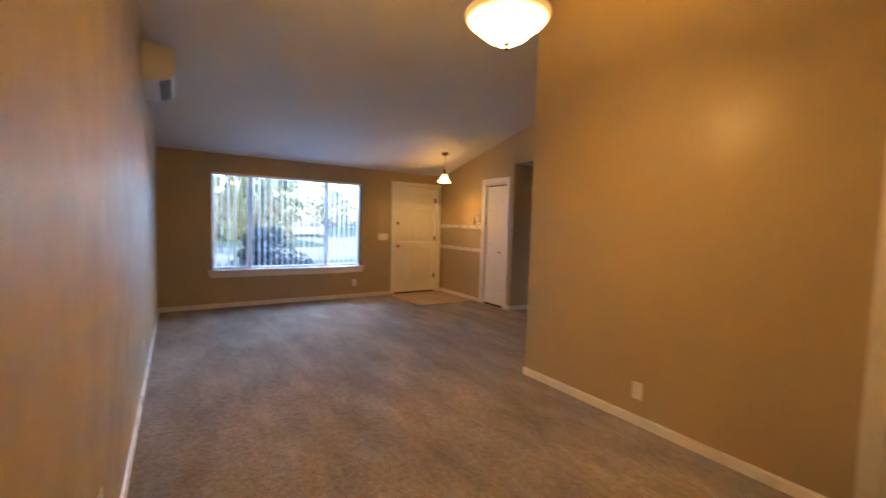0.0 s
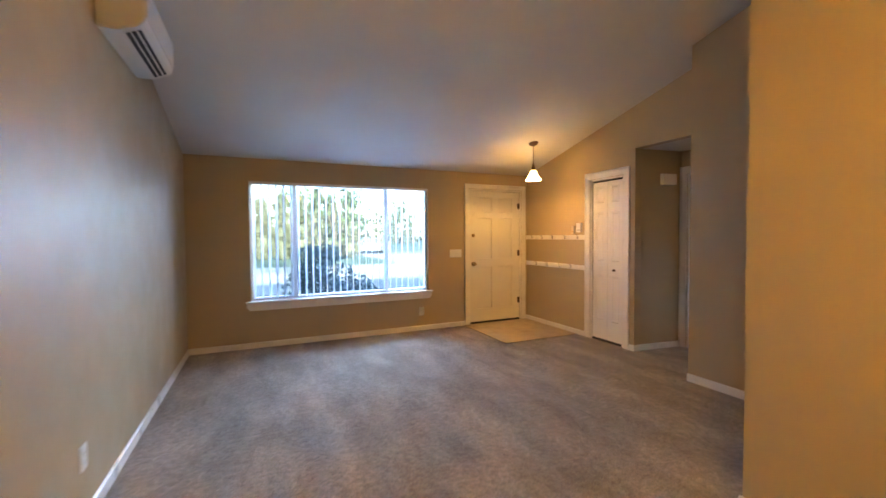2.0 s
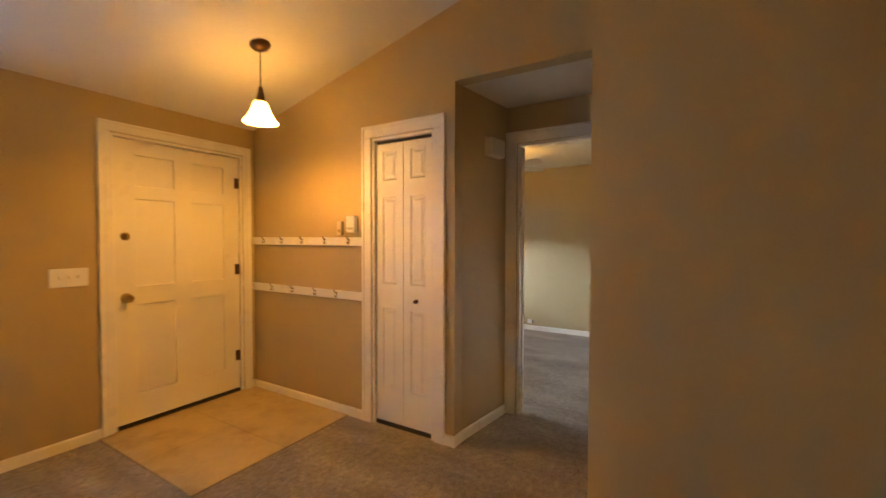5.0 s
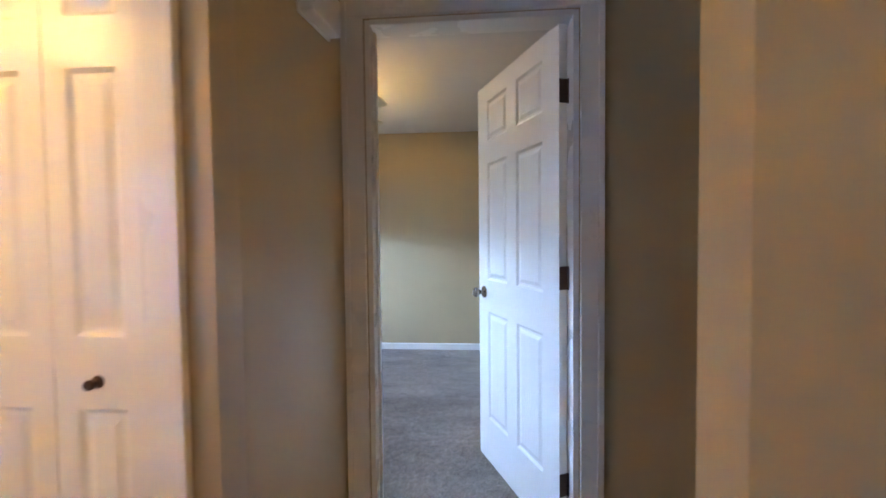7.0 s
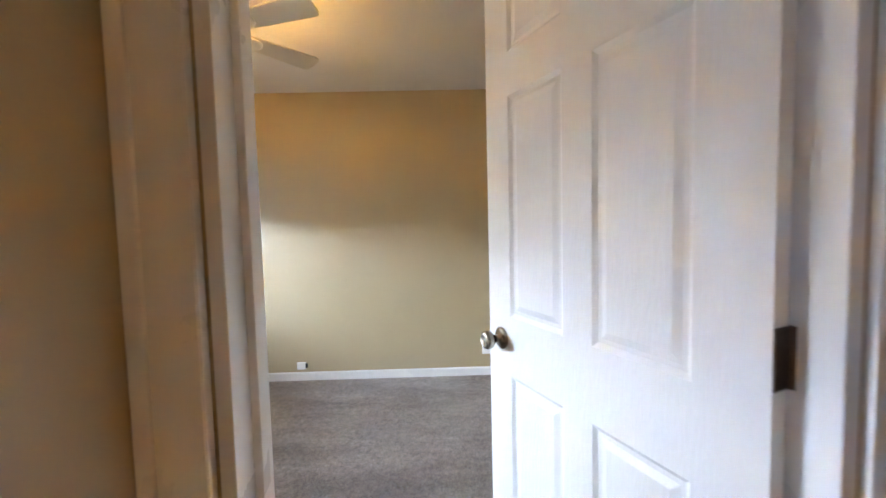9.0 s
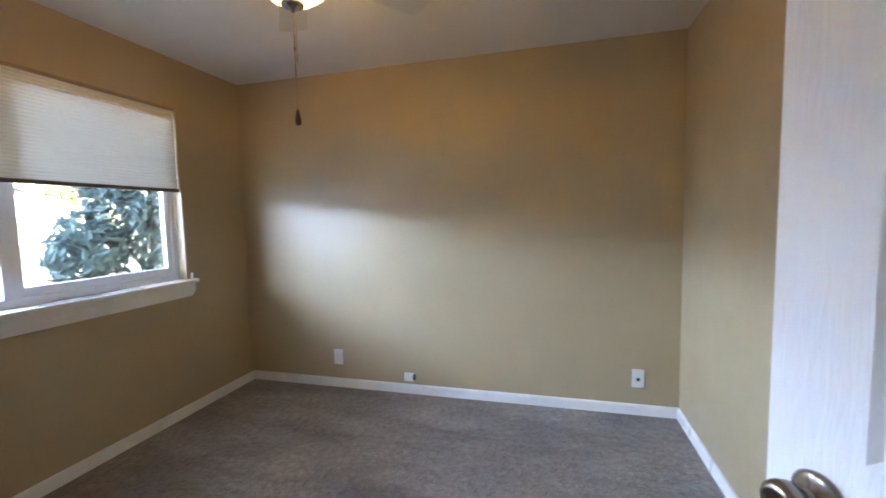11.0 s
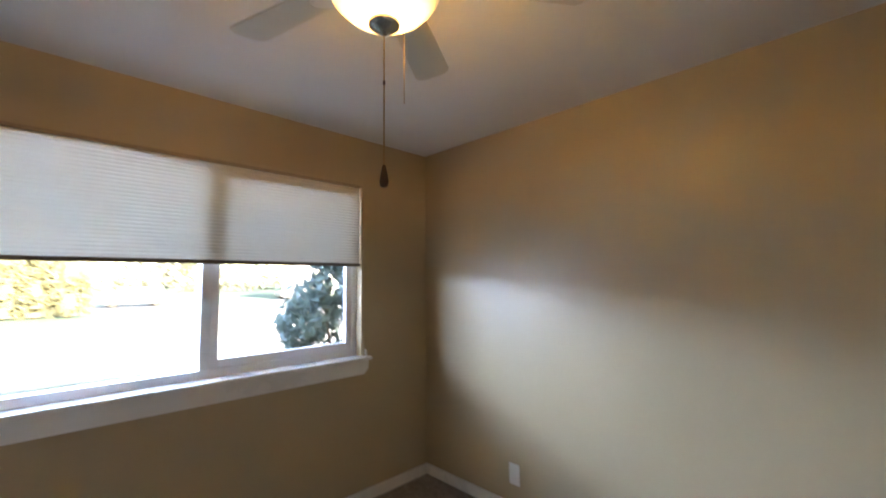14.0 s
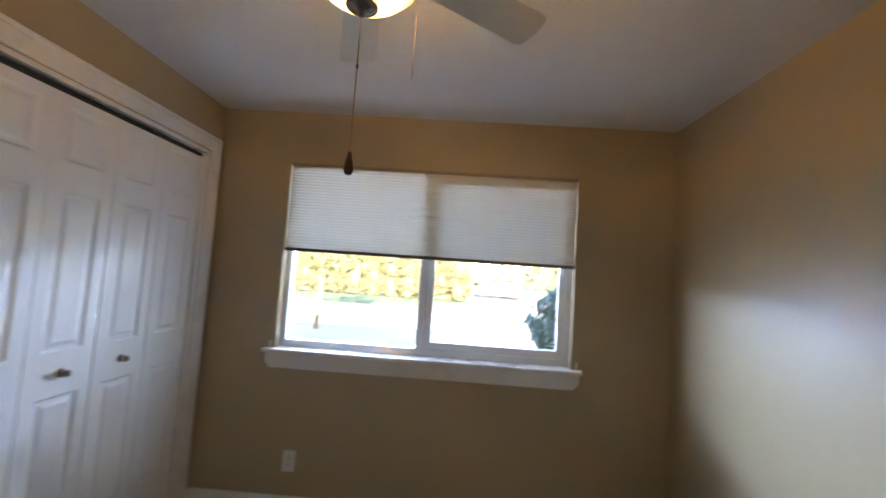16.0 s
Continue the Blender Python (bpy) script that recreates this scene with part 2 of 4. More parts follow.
wall("wall_front_living", "y", 0, THICK, (LEFT - THICK, 0.05), slope(0), [LW, (DOOR_X0, DOOR_X1, 0, DOOR_H)])
wall("wall_front_bedroom", "y", 0, THICK, (0.05, BED_R + THICK), 2.42, [BW])
wall("wall_side", "x", LEFT, LEFT - THICK, (BACK, 0), slope)
wall("wall_entry", "x", 0, 0.10, (RET, 0), slope, [(CC[0], CC[1], 0, CC[2])])
wall("wall_hall_header", "x", 0, 0.10, (D_END - 0.3, RET), slope, [(D_END - 0.3, RET, 0, HALL_Z)])
RET_FAR = -2.138                            # the return runs a little out of square
tagged(part("wall_closet_return", prism(((0.10, RET), (HALL_X, RET_FAR), (HALL_X, RET_FAR + 0.1), (0.10, RET + 0.09)), "z", 0, 2.42), WALL), "tan painted drywall wall", "wall", "", "structure")
wall("wall_bedroom_door", "x", HALL_X, BED_L, (-4.5, 0), 2.42, [(BD[0], BD[1], 0, BD[2]), (BC[0], BC[1], 0, BC[2])])
wall("wall_hall", "x", DARK, DARK + 0.115, (O_END - 0.11, D_END), slope)
wall("wall_step", "y", O_END, O_END - 0.11, (ORANGE, DARK), 3.34)
wall("wall_dining", "x", ORANGE, ORANGE + 0.11, (O_START, O_END - 0.11), slope)
wall("wall_dining_far", "x", ORANGE, ORANGE + 0.11, (BACK, O_START - 0.9), slope)
wall("wall_dining_header", "x", ORANGE, ORANGE + 0.11, (O_START - 0.9, O_START), slope, [(O_START - 0.9, O_START, 0, 2.045)])
wall("wall_back", "y", BACK, BACK - 0.1, (LEFT - THICK, BED_R + THICK), 4.5)
wall("wall_kitchen", "x", 0.5, 0.6, (BACK, O_END - 0.11), lambda y: 2.44 + 0.244 * (0.75 - y))
wall("wall_gable", "x", BED_R + 0.002, BED_R + THICK, (BACK, 0), lambda y: 2.44 + 0.244 * (0.75 - y), [(BED_Y - 0.1, 0, 0, 2.42)])
wall("wall_hall_end", "y", -4.4, -4.5, (DARK + 0.115, HALL_X), 2.42)
wall("wall_bedroom_far", "x", BED_R, BED_R + THICK, (BED_Y - 0.1, 0), 2.42)
wall("wall_bedroom_side", "y", BED_Y, BED_Y - 0.1, (BED_L, BED_R), 2.42)

bm = bmesh.new()
ys = (0.16, BACK - 0.1)
vs = [(x, y, slope(y) + d) for d in (0, 0.15) for y in ys for x in (LEFT - THICK, 0.6)]
v = [bm.verts.new(p) for p in vs]
for f in ((0, 1, 3, 2), (4, 6, 7, 5), (0, 2, 6, 4), (1, 5, 7, 3), (0, 4, 5, 1), (2, 3, 7, 6)):
    bm.faces.new([v[i] for i in f])
bmesh.ops.recalc_face_normals(bm, faces=bm.faces)
tagged(part("ceiling_living", bm, CEILING), "sloped white painted ceiling over the living room", "ceiling", "", "structure")
tagged(part("ceiling_hall", box((0.10, -4.5, HALL_Z), (HALL_X, RET + 0.05, HALL_Z + 0.1)), CEILING), "flat white hall ceiling", "ceiling", "", "structure")
tagged(part("ceiling_hall_end", box((DARK + 0.115, -4.4, HALL_Z), (0.0, D_END - 0.3, HALL_Z + 0.1)), CEILING), "flat white hall ceiling", "ceiling", "", "structure")
tagged(part("ceiling_bedroom", box((BED_L, BED_Y, CEIL), (BED_R, 0, CEIL + 0.1)), CEILING), "flat white bedroom ceiling", "ceiling", "", "structure")
tagged(part("floor", box((LEFT - THICK, BACK - 0.1, -0.2), (BED_R + THICK, 0, 0)), CARPET), "grey-brown cut-pile carpet with footmarks", "carpet", "", "structure")
ROOF = mat("roof_shingle", (0.10, 0.09, 0.085), 0.9)[0]
bm = bmesh.new()
for a, b, za, zb in ((0.75, BACK - 0.2, 2.52, 4.85), (BACK - 0.2, BACK - 0.7, 4.85, 4.71)):
    q = [bm.verts.new(p) for p in ((LEFT - 0.6, a, za), (BED_R + 0.55, a, za), (BED_R + 0.55, b, zb), (LEFT - 0.6, b, zb))]
    bm.faces.new(q)
    q2 = [bm.verts.new((w.co.x, w.co.y, w.co.z + 0.12)) for w in q]
    bm.faces.new(q2[::-1])
    for i in range(4):
        bm.faces.new((q[i], q2[i], q2[(i + 1) % 4], q[(i + 1) % 4]))
bmesh.ops.recalc_face_normals(bm, faces=bm.faces)
tagged(part("roof", bm, ROOF), "low gabled shingle roof over the house", "roof", "", "structure")


# ---- trim ----
def baseboard(name, a, b, face, label="white painted baseboard", h=0.068, d=0.014):
    """A baseboard from a to b along the wall; face is the side on which the room lies."""
    a, b = Vector((*a, 0)), Vector((*b, 0))
    along, out = (b - a), Vector((*face, 0))
    prof = [(0, 0), (d, 0), (d, h - 0.012), (d - 0.004, h - 0.004), (d - 0.009, h), (0, h)]
    bm = bmesh.new()
    ends = []
    for p in (a, b):
        ends.append([bm.verts.new(p + out * u + Vector((0, 0, w))) for u, w in prof])
    for i in range(len(prof)):
        j = (i + 1) % len(prof)
        bm.faces.new((ends[0][i], ends[0][j], ends[1][j], ends[1][i]))
    bm.faces.new(ends[0])
    bm.faces.new(ends[1])
    bmesh.ops.recalc_face_normals(bm, faces=bm.faces)
    return tagged(part(name, bm, TRIM), label, "baseboard", "", "structure")


for a, b, f in (
    ((LEFT, BACK), (LEFT, 0), (1, 0)),
    ((LEFT + 0.014, 0), (-1.122, 0), (0, -1)),
    ((-0.042, 0), (0, 0), (0, -1)),
    ((0, -1.30), (0, -0.014), (-1, 0)),
    ((0, RET), (0, -1.99), (-1, 0)),
    ((-0.014, RET), (0.10, RET), (0, -1)),
    ((0.10, RET), (HALL_X, RET_FAR), (-0.125, -0.992)),
    ((HALL_X, -4.4), (HALL_X, -3.09), (-1, 0)),
    ((DARK, O_END), (DARK, D_END), (-1, 0)),
    ((DARK, D_END), (DARK + 0.115, D_END), (0, 1)),
    ((ORANGE, O_END), (DARK - 0.014, O_END), (0, 1)),
    ((ORANGE, O_START + 0.085), (ORANGE, O_END + 0.014), (-1, 0)),
    ((BED_L + 0.014, 0), (BED_R - 0.014, 0), (0, -1)),
    ((BED_R, BED_Y), (BED_R, 0), (-1, 0)),
    ((BED_L, BED_Y), (BED_R - 0.014, BED_Y), (0, 1)),
    ((BED_L, -2.14), (BED_L, -1.39), (1, 0)),
    ((BED_L, -0.04), (BED_L, -0.014), (1, 0)),
):
    baseboard("baseboard", a, b, f)


def casing(name, axis, face, out, a, b, top, width=0.075, d=0.017, back=None, label="white painted door casing"):
    """Door trim: two legs and a head on a wall face, with the jamb lining the opening as far as back."""
    root = hub(name, Matrix.Identity(4), label, "door casing", "", "structure")

    def bar(nm, s0, s1, z0, z1, d0, d1, bev=0.004):
        lo, hi = min(d0, d1), max(d0, d1)
        p, q = ((lo, s0, z0), (hi, s1, z1)) if axis == "x" else ((s0, lo, z0), (s1, hi, z1))
        part(nm, box(p, q, bev), TRIM, root)
    e = face + out * d
    e2 = face + out * (d + 0.006)
    r = 0.006
    bar("leg", a - width, a - r, 0, top + r, face, e)
    bar("leg", b + r, b + width, 0, top + r, face, e)
    bar("head", a - width, b + width, top + r, top + width, face, e)
    bar("backband", a - width - 0.004, a - width + 0.018, 0, top + width, face, e2)
    bar("backband", b + width - 0.018, b + width + 0.004, 0, top + width, face, e2)
    bar("backband", a - width - 0.004, b + width + 0.004, top + width - 0.016, top + width + 0.004, face, e2 + out * 0.002)
    if back is not None:
        f2 = face + out * 0.003
        bar("jamb", a - 0.002, a + 0.018, 0, top, f2, back, 0.002)
        bar("jamb", b - 0.018, b + 0.002, 0, top, f2, back, 0.002)
        bar("jamb", a + 0.018, b - 0.018, top - 0.018, top + 0.002, f2, back, 0.002)
    return root


casing("door_casing_front", "y", 0, -1, DOOR_X0, DOOR_X1, DOOR_H, 0.07, 0.017, THICK)
casing("door_casing_closet", "x", 0, -1, CC[0], CC[1], CC[2], 0.085, 0.017, 0.10)
casing("door_casing_bedroom", "x", HALL_X, -1, BD[0], BD[1], BD[2], 0.085, 0.017, BED_L + 0.003)
casing("door_casing_bedroom_inner", "x", BED_L, 1, BD[0], BD[1], BD[2], 0.085)
casing("door_casing_bedroom_closet", "x", BED_L, 1, BC[0], BC[1], BC[2], 0.085, 0.017, HALL_X + 0.005)
casing("door_casing_kitchen", "x", ORANGE, -1, O_START - 0.9, O_START, 2.045, 0.085, 0.017, ORANGE + 0.11)

# dark bar drawn for a crack's shade, and the door stop of the bedroom door
part("gap", box((HALL_X - 0.006, -2.1525, 0), (HALL_X, -2.1465, 2.13)), SLOT_GAP, bpy.data.objects["door_casing_bedroom"], "dark strip for the shade in the crack beside the casing")
part("door_stop", box((0.712, BD[1] - 0.030, 0), (0.734, BD[1] - 0.018, 2.02), 0.002), TRIM, bpy.data.objects["door_casing_bedroom"])

# ---- doors ----
ROWS = ((0.235, 0.815), (0.985, 1.60), (1.715, 1.925))


def panel_bm(w, h, t, lip=0.011, drop=0.007, flat=0.010, field=0.030, rise=0.005):
    """A moulded door panel: both faces drop at the lip and rise again to a field."""
    bm = bmesh.new()
    for s in (-1, 1):
        loops = []
        for inset, dep in ((0, 0), (lip, drop), (lip + flat, drop), (lip + flat + field * 0.55, drop - rise), (min(w, h) * 0.499, drop - rise)):
            inset = min(inset, min(w, h) * 0.499)
            y = s * (t / 2 - dep)
            loops.append([bm.verts.new(p) for p in ((-w / 2 + inset, y, inset), (w / 2 - inset, y, inset), (w / 2 - inset, y, h - inset), (-w / 2 + inset, y, h - inset))])
        for p, q in zip(loops, loops[1:]):
            for i in range(4):
                j = (i + 1) % 4
                bm.faces.new((p[i], p[j], q[j], q[i]) if s < 0 else (p[j], p[i], q[i], q[j]))
        bm.faces.new(loops[-1] if s < 0 else loops[-1][::-1])
    return bm


def leaf_bm(w, h, t, cells):
    """A door leaf with openings for its panels; x across, z up, origin at the hinge foot."""
    xs = sorted({0, w, *[c[0] for c in cells], *[c[1] for c in cells]})
    zs = sorted({0, h, *[c[2] for c in cells], *[c[3] for c in cells]})
    bm = bmesh.new()
    grid = {}

    def vert(x, y, z):
        k = (round(x, 5), round(y, 5), round(z, 5))
        if k not in grid:
            grid[k] = bm.verts.new((x, y, z))
        return grid[k]
    for x0, x1 in zip(xs, xs[1:]):
        for z0, z1 in zip(zs, zs[1:]):
            if any(c[0] <= x0 + 1e-6 and c[1] >= x1 - 1e-6 and c[2] <= z0 + 1e-6 and c[3] >= z1 - 1e-6 for c in cells):
                continue
            for s in (-1, 1):
                q = [vert(x, s * t / 2, z) for x, z in ((x0, z0), (x1, z0), (x1, z1), (x0, z1))]
                bm.faces.new(q if s < 0 else q[::-1])
    for p, q in zip(xs, xs[1:]):
        for z in (0, h):
            bm.faces.new([vert(p, -t / 2, z), vert(q, -t / 2, z), vert(q, t / 2, z), vert(p, t / 2, z)][::(1 if z else -1)])
    for p, q in zip(zs, zs[1:]):
        for x in (0, w):
            bm.faces.new([vert(x, -t / 2, p), vert(x, -t / 2, q), vert(x, t / 2, q), vert(x, t / 2, p)][::(-1 if x else 1)])
    bmesh.ops.recalc_face_normals(bm, faces=bm.faces)
    return bm


def panel_leaf(name, root, w, h, t, cols, rows, material, m=None, **shape):
    cells = [(a, b, c, d) for a, b in cols for c, d in rows]
    lf = part(name, leaf_bm(w, h, t, cells), material, root)
    if m is not None:
        lf.matrix_basis = m
    made = {}
    for a, b, c, d in cells:
        k = (round(b - a, 4), round(d - c, 4))
        if k in made:
            ob = new("panel", made[k])
            ob.parent = lf
        else:
            ob = part("panel", panel_bm(b - a, d - c, t, **shape), material, lf)
            made[k] = ob.data
        ob.location = ((a + b) / 2, 0, c)
    return lf


def knob(parent, m, material, r=0.027, label="round metal door knob"):
    """A door knob with its rose, axis along the local z."""
    k = r / 0.027
    prof = ((0, 0), (32, 0), (33, 4), (28, 8), (13.5, 11), (11, 24), (15, 32), (25, 40), (27, 50), (25, 59), (16, 65), (15, 63.5), (0, 64))
    ob = part("knob", lathe([(a * k / 1000, b * k / 1000) for a, b in prof], 28), material, parent, label, True)
    ob.matrix_basis = m
    return ob


def hinge(parent, m, material=BRONZE, h=0.09):
    bm = bmesh.new()
    add_box(bm, (-0.032, -0.0015, 0), (0.0, 0.0015, h), 0.0008)
    add_box(bm, (0.0, -0.0015, 0), (0.032, 0.0015, h), 0.0008)
    for i in range(5):
        add_lathe(bm, [(0, i * h / 5), (0.006, i * h / 5), (0.006, (i + 0.92) * h / 5), (0, (i + 0.92) * h / 5)], 10, Matrix.Translation((0, -0.006, 0)))
    ob = part("hinge", bm, material, parent, "dark bronze butt hinge")
    ob.matrix_basis = m
    return ob


# front door: stands a little back in its frame
fd = hub("front_door", pose(DOOR_X0 + 0.022, 0.045, 0.022), "white painted six-panel wooden front door, closed", "door")
W = DOOR_X1 - DOOR_X0 - 0.044
lf = panel_leaf("leaf", fd, W, 2.0, 0.044, ((0.13, 0.13 + (W - 0.38) / 2), (W - 0.13 - (W - 0.38) / 2, W - 0.13)),
                ((0.20, 0.84), (0.97, 1.59), (1.68, 1.90)), ENTRY_PAINT, lip=0.004, drop=0.009, flat=0.03, field=0.0, rise=0.0)
knob(lf, pose(0.065, -0.022, 0.895, 90, 0, 0), BRASS, 0.028, "aged brass door knob")
dead = part("deadbolt", lathe([(0, 0), (0.028, 0), (0.028, 0.006), (0.022, 0.012), (0.012, 0.013), (0.012, 0.016), (0, 0.016)], 24), BRASS, lf, "round brass deadbolt with thumb turn", True)
dead.matrix_basis = pose(0.065, -0.022, 1.325, 90, 0, 0)
part("thumb_turn", box((-0.004, -0.016, 0.014), (0.004, 0.016, 0.030), 0.002), BRASS, dead)
part("sweep", box((0.0, -0.028, -0.014), (W, 0.028, 0.010), 0.003), SLOT_GAP, lf, "dark rubber door sweep")
for z in (0.25, 1.0, 1.74):
    hinge(lf, pose(W - 0.004, -0.024, z))
for lo, hi in (((DOOR_X0 + 0.018, 0.068, 0.016), (DOOR_X0 + 0.032, 0.10, DOOR_H - 0.018)), ((DOOR_X1 - 0.032, 0.068, 0.016), (DOOR_X1 - 0.018, 0.10, DOOR_H - 0.018)),
               ((DOOR_X0 + 0.032, 0.068, DOOR_H - 0.034), (DOOR_X1 - 0.032, 0.10, DOOR_H - 0.018))):
    part("door_stop", box(lo, hi, 0.002), TRIM, bpy.data.objects["door_casing_front"])
ob = part("threshold", prism(((0.012, 0.0), (0.14, 0.0), (0.14, 0.016), (0.05, 0.016), (0.012, 0.004)), "x", DOOR_X0, DOOR_X1), mat("threshold_metal", (0.12, 0.09, 0.06), 0.5, 0.8)[0])
tagged(ob, "dark metal threshold under the front door", "threshold", "", "structure")


def bifold(name, m, w, h, label, group=""):
    """Two folding leaves; local x across the opening, z up, the room on -y."""
    root = hub(name, m, label, "closet door", group)
    lw = (w - 0.004) / 2
    st = 0.055
    for i in range(2):
        lf2 = panel_leaf("leaf", root, lw, h, 0.032, ((st, lw - st),), ROWS, DOOR_PAINT, Matrix.Translation((i * (lw + 0.004), 0, 0)))
    return root, lw


root, lw = bifold("closet_bifold_door", pose(0.034, CC[1] - 0.022, 0.028, 0, 0, -90), CC[1] - CC[0] - 0.044, 1.975, "white two-leaf panelled bifold coat closet door, closed")
knob(root.children[1], pose(lw * 0.5 - 0.01, -0.016, 0.88, 90, 0, 0), BRONZE, 0.0125, "small bronze pull knob")
part("track", box((0.0, -0.012, 1.980), (CC[1] - CC[0] - 0.044, 0.014, 1.996)), DARK_SLOT, root, "dark metal door track")
# near-black strip drawn for the shade below the closet leaves
tagged(part("closet_floor_strip", box((0.012, CC[0] + 0.02, 0.0), (0.016, CC[1] - 0.02, 0.03)), SLOT_GAP), "dark strip for the shade in the gap under the closet door", "threshold", "", "structure")
for i in range(2):
    half = (BC[1] - BC[0] - 0.044) / 2
    y1 = BC[0] + 0.022 + i * half
    root, lw = bifold("bedroom_bifold_door", pose(BED_L - 0.034, y1 + 0.002, 0.022, 0, 0, 90), half - 0.005, 1.965, "white panelled bifold bedroom closet door, closed", "bedroom closet doors")
    at = root.children[1 - i]
    knob(at, pose(lw * 0.5, -0.016, 0.90, 90, 0, 0), NICKEL, 0.015, "small nickel pull knob")
    part("track", box((0.0, -0.012, 1.972), (half - 0.005, 0.014, 1.988)), DARK_SLOT, root, "dark metal door track")

# bedroom door, open into the room
LEAF_TURN = 22.9
bdoor = hub("bedroom_door", pose(0.742, BD[0] + 0.024, 0.016, 0, 0, LEAF_TURN), "white moulded six-panel bedroom door, standing open", "door")
lf = panel_leaf("leaf", bdoor, 0.762, 2.015, 0.035, ((0.115, 0.335), (0.427, 0.647)), ROWS, DOOR_PAINT, Matrix.Translation((0.0, 0.0175, 0)))
knob(lf, pose(0.692, 0.0175, 0.915, -90, 0, 0), NICKEL, 0.027, "brushed nickel door knob")
knob(lf, pose(0.692, -0.0175, 0.915, 90, 0, 0), NICKEL, 0.027, "brushed nickel door knob")
part("latch", box((0.761, -0.010, 0.888), (0.7635, 0.010, 0.942), 0.001), NICKEL, lf, "nickel latch plate")
for z in (0.20, 1.01, 1.72):
    bm = bmesh.new()
    add_box(bm, (-0.0025, -0.018, 0), (0.0, 0.017, 0.09), 0.0008)
    add_lathe(bm, [(0, 0), (0.0065, 0), (0.0065, 0.09), (0, 0.09)], 10, Matrix.Translation((-0.004, -0.022, 0)))
    h2 = part("hinge", bm, BRONZE, lf, "dark bronze butt hinge")
    h2.matrix_basis = pose(0, 0, z)

# ---- windows ----
GLASS = bpy.data.materials.new("window_glass")
GLASS.use_nodes = True
gb = GLASS.node_tree.nodes["Principled BSDF"]
gb.inputs["Base Color"].default_value = (1, 1, 1, 1)
gb.inputs["Roughness"].default_value, gb.inputs["Transmission Weight"].default_value, gb.inputs["IOR"].default_value = 0.0, 1.0, 1.45

GLASS_DIM = GLASS.copy()                      # coloured blue-grey to dim and cool the bright view outside
GLASS_DIM.name = "tinted_window_glass"
GLASS_DIM.node_tree.nodes["Principled BSDF"].inputs["Base Color"].default_value = (0.32, 0.43, 0.58, 1)


def window(name, x0, x1, z0, z1, mullions, label, sill_z, sill_label, sashes=(), glass=GLASS):
    root = hub(name, Matrix.Identity(4), label, "window", "", "structure")
    y0, y1 = 0.065, 0.135
    f = 0.045
    for nm, lo, hi in (("window_frame", (x0, y0, z0), (x0 + f, y1, z1)), ("window_frame", (x1 - f, y0, z0), (x1, y1, z1)),
                       ("window_frame", (x0 + f, y0, z0), (x1 - f, y1, z0 + f)), ("window_frame", (x0 + f, y0, z1 - f), (x1 - f, y1, z1))):
        part(nm, box(lo, hi, 0.004), VINYL, root)
    for mx in mullions:
        part("mullion", box((mx - 0.024, y0 - 0.008, z0 + f), (mx + 0.024, y1, z1 - f), 0.004), VINYL, root)
    for a, b, yy in sashes:
        for lo, hi in (((a, yy, z0 + f), (a + 0.04, yy + 0.03, z1 - f)), ((b - 0.04, yy, z0 + f), (b, yy + 0.03, z1 - f)),
                       ((a + 0.04, yy, z0 + f), (b - 0.04, yy + 0.03, z0 + f + 0.045)), ((a + 0.04, yy, z1 - f - 0.045), (b - 0.04, yy + 0.03, z1 - f))):
            part("sash", box(lo, hi, 0.003), VINYL, root)
    edges = [x0 + f, *mullions, x1 - f]
    for a, b in zip(edges, edges[1:]):
        g = part("pane", box((a + 0.004, 0.106, z0 + f - 0.003), (b - 0.004, 0.110, z1 - f + 0.003)), glass, root, "window glass")
        g.visible_shadow = False
    # jamb lining of painted board
    for lo, hi in (((x0 - 0.001, 0.002, z0), (x0 + 0.012, y0, z1)), ((x1 - 0.012, 0.002, z0), (x1 + 0.001, y0, z1)), ((x0, 0.002, z1 - 0.012), (x1, y0, z1 + 0.001))):
        part("jamb", box(lo, hi, 0.002), WALL, root, "tan painted window return")
    e = 0.045
    part("window_sill", box((x0 - e, -0.045, sill_z), (x1 + e, y0 + 0.01, sill_z + 0.022), 0.006), TRIM, root, sill_label)
    ap = prism(((x0 - e + 0.012, sill_z), (x0 - e + 0.012, sill_z - 0.055), (x0 - e + 0.045, sill_z - 0.09), (x1 + e - 0.045, sill_z - 0.09), (x1 + e - 0.012, sill_z - 0.055), (x1 + e - 0.012, sill_z)), "y", -0.018, 0)
    part("apron", ap, TRIM, root)
    return root


window("window_living", *LW, (-3.50, -2.31), "wide three-light white vinyl living room window", 0.545, "white painted window sill", glass=GLASS_DIM)
window("window_bedroom", *BW, (2.066,), "white vinyl sliding bedroom window", 0.885, "white painted window sill",
       ((2.091, 2.925, 0.072),))

# vertical blinds
SLAT = mat("blind_slat_vinyl", (0.40, 0.48, 0.58), 0.5)
SLAT[3].inputs["Transmission Weight"].default_value = 0.0
tr = SLAT[1].new("ShaderNodeBsdfTranslucent")
tr.inputs["Color"].default_value = (0.85, 0.87, 0.9, 1)
mixs = SLAT[1].new("ShaderNodeMixShader")
mixs.inputs[0].default_value = 0.06
SLAT[2].new(SLAT[3].outputs[0], mixs.inputs[1])
SLAT[2].new(tr.outputs[0], mixs.inputs[2])
SLAT[2].new(mixs.outputs[0], SLAT[1]["Material Output"].inputs["Surface"])
SLAT = SLAT[0]
vb = hub("vertical_blinds", Matrix.Identity(4), "white vinyl vertical blinds drawn across the living window, slats open", "blinds")
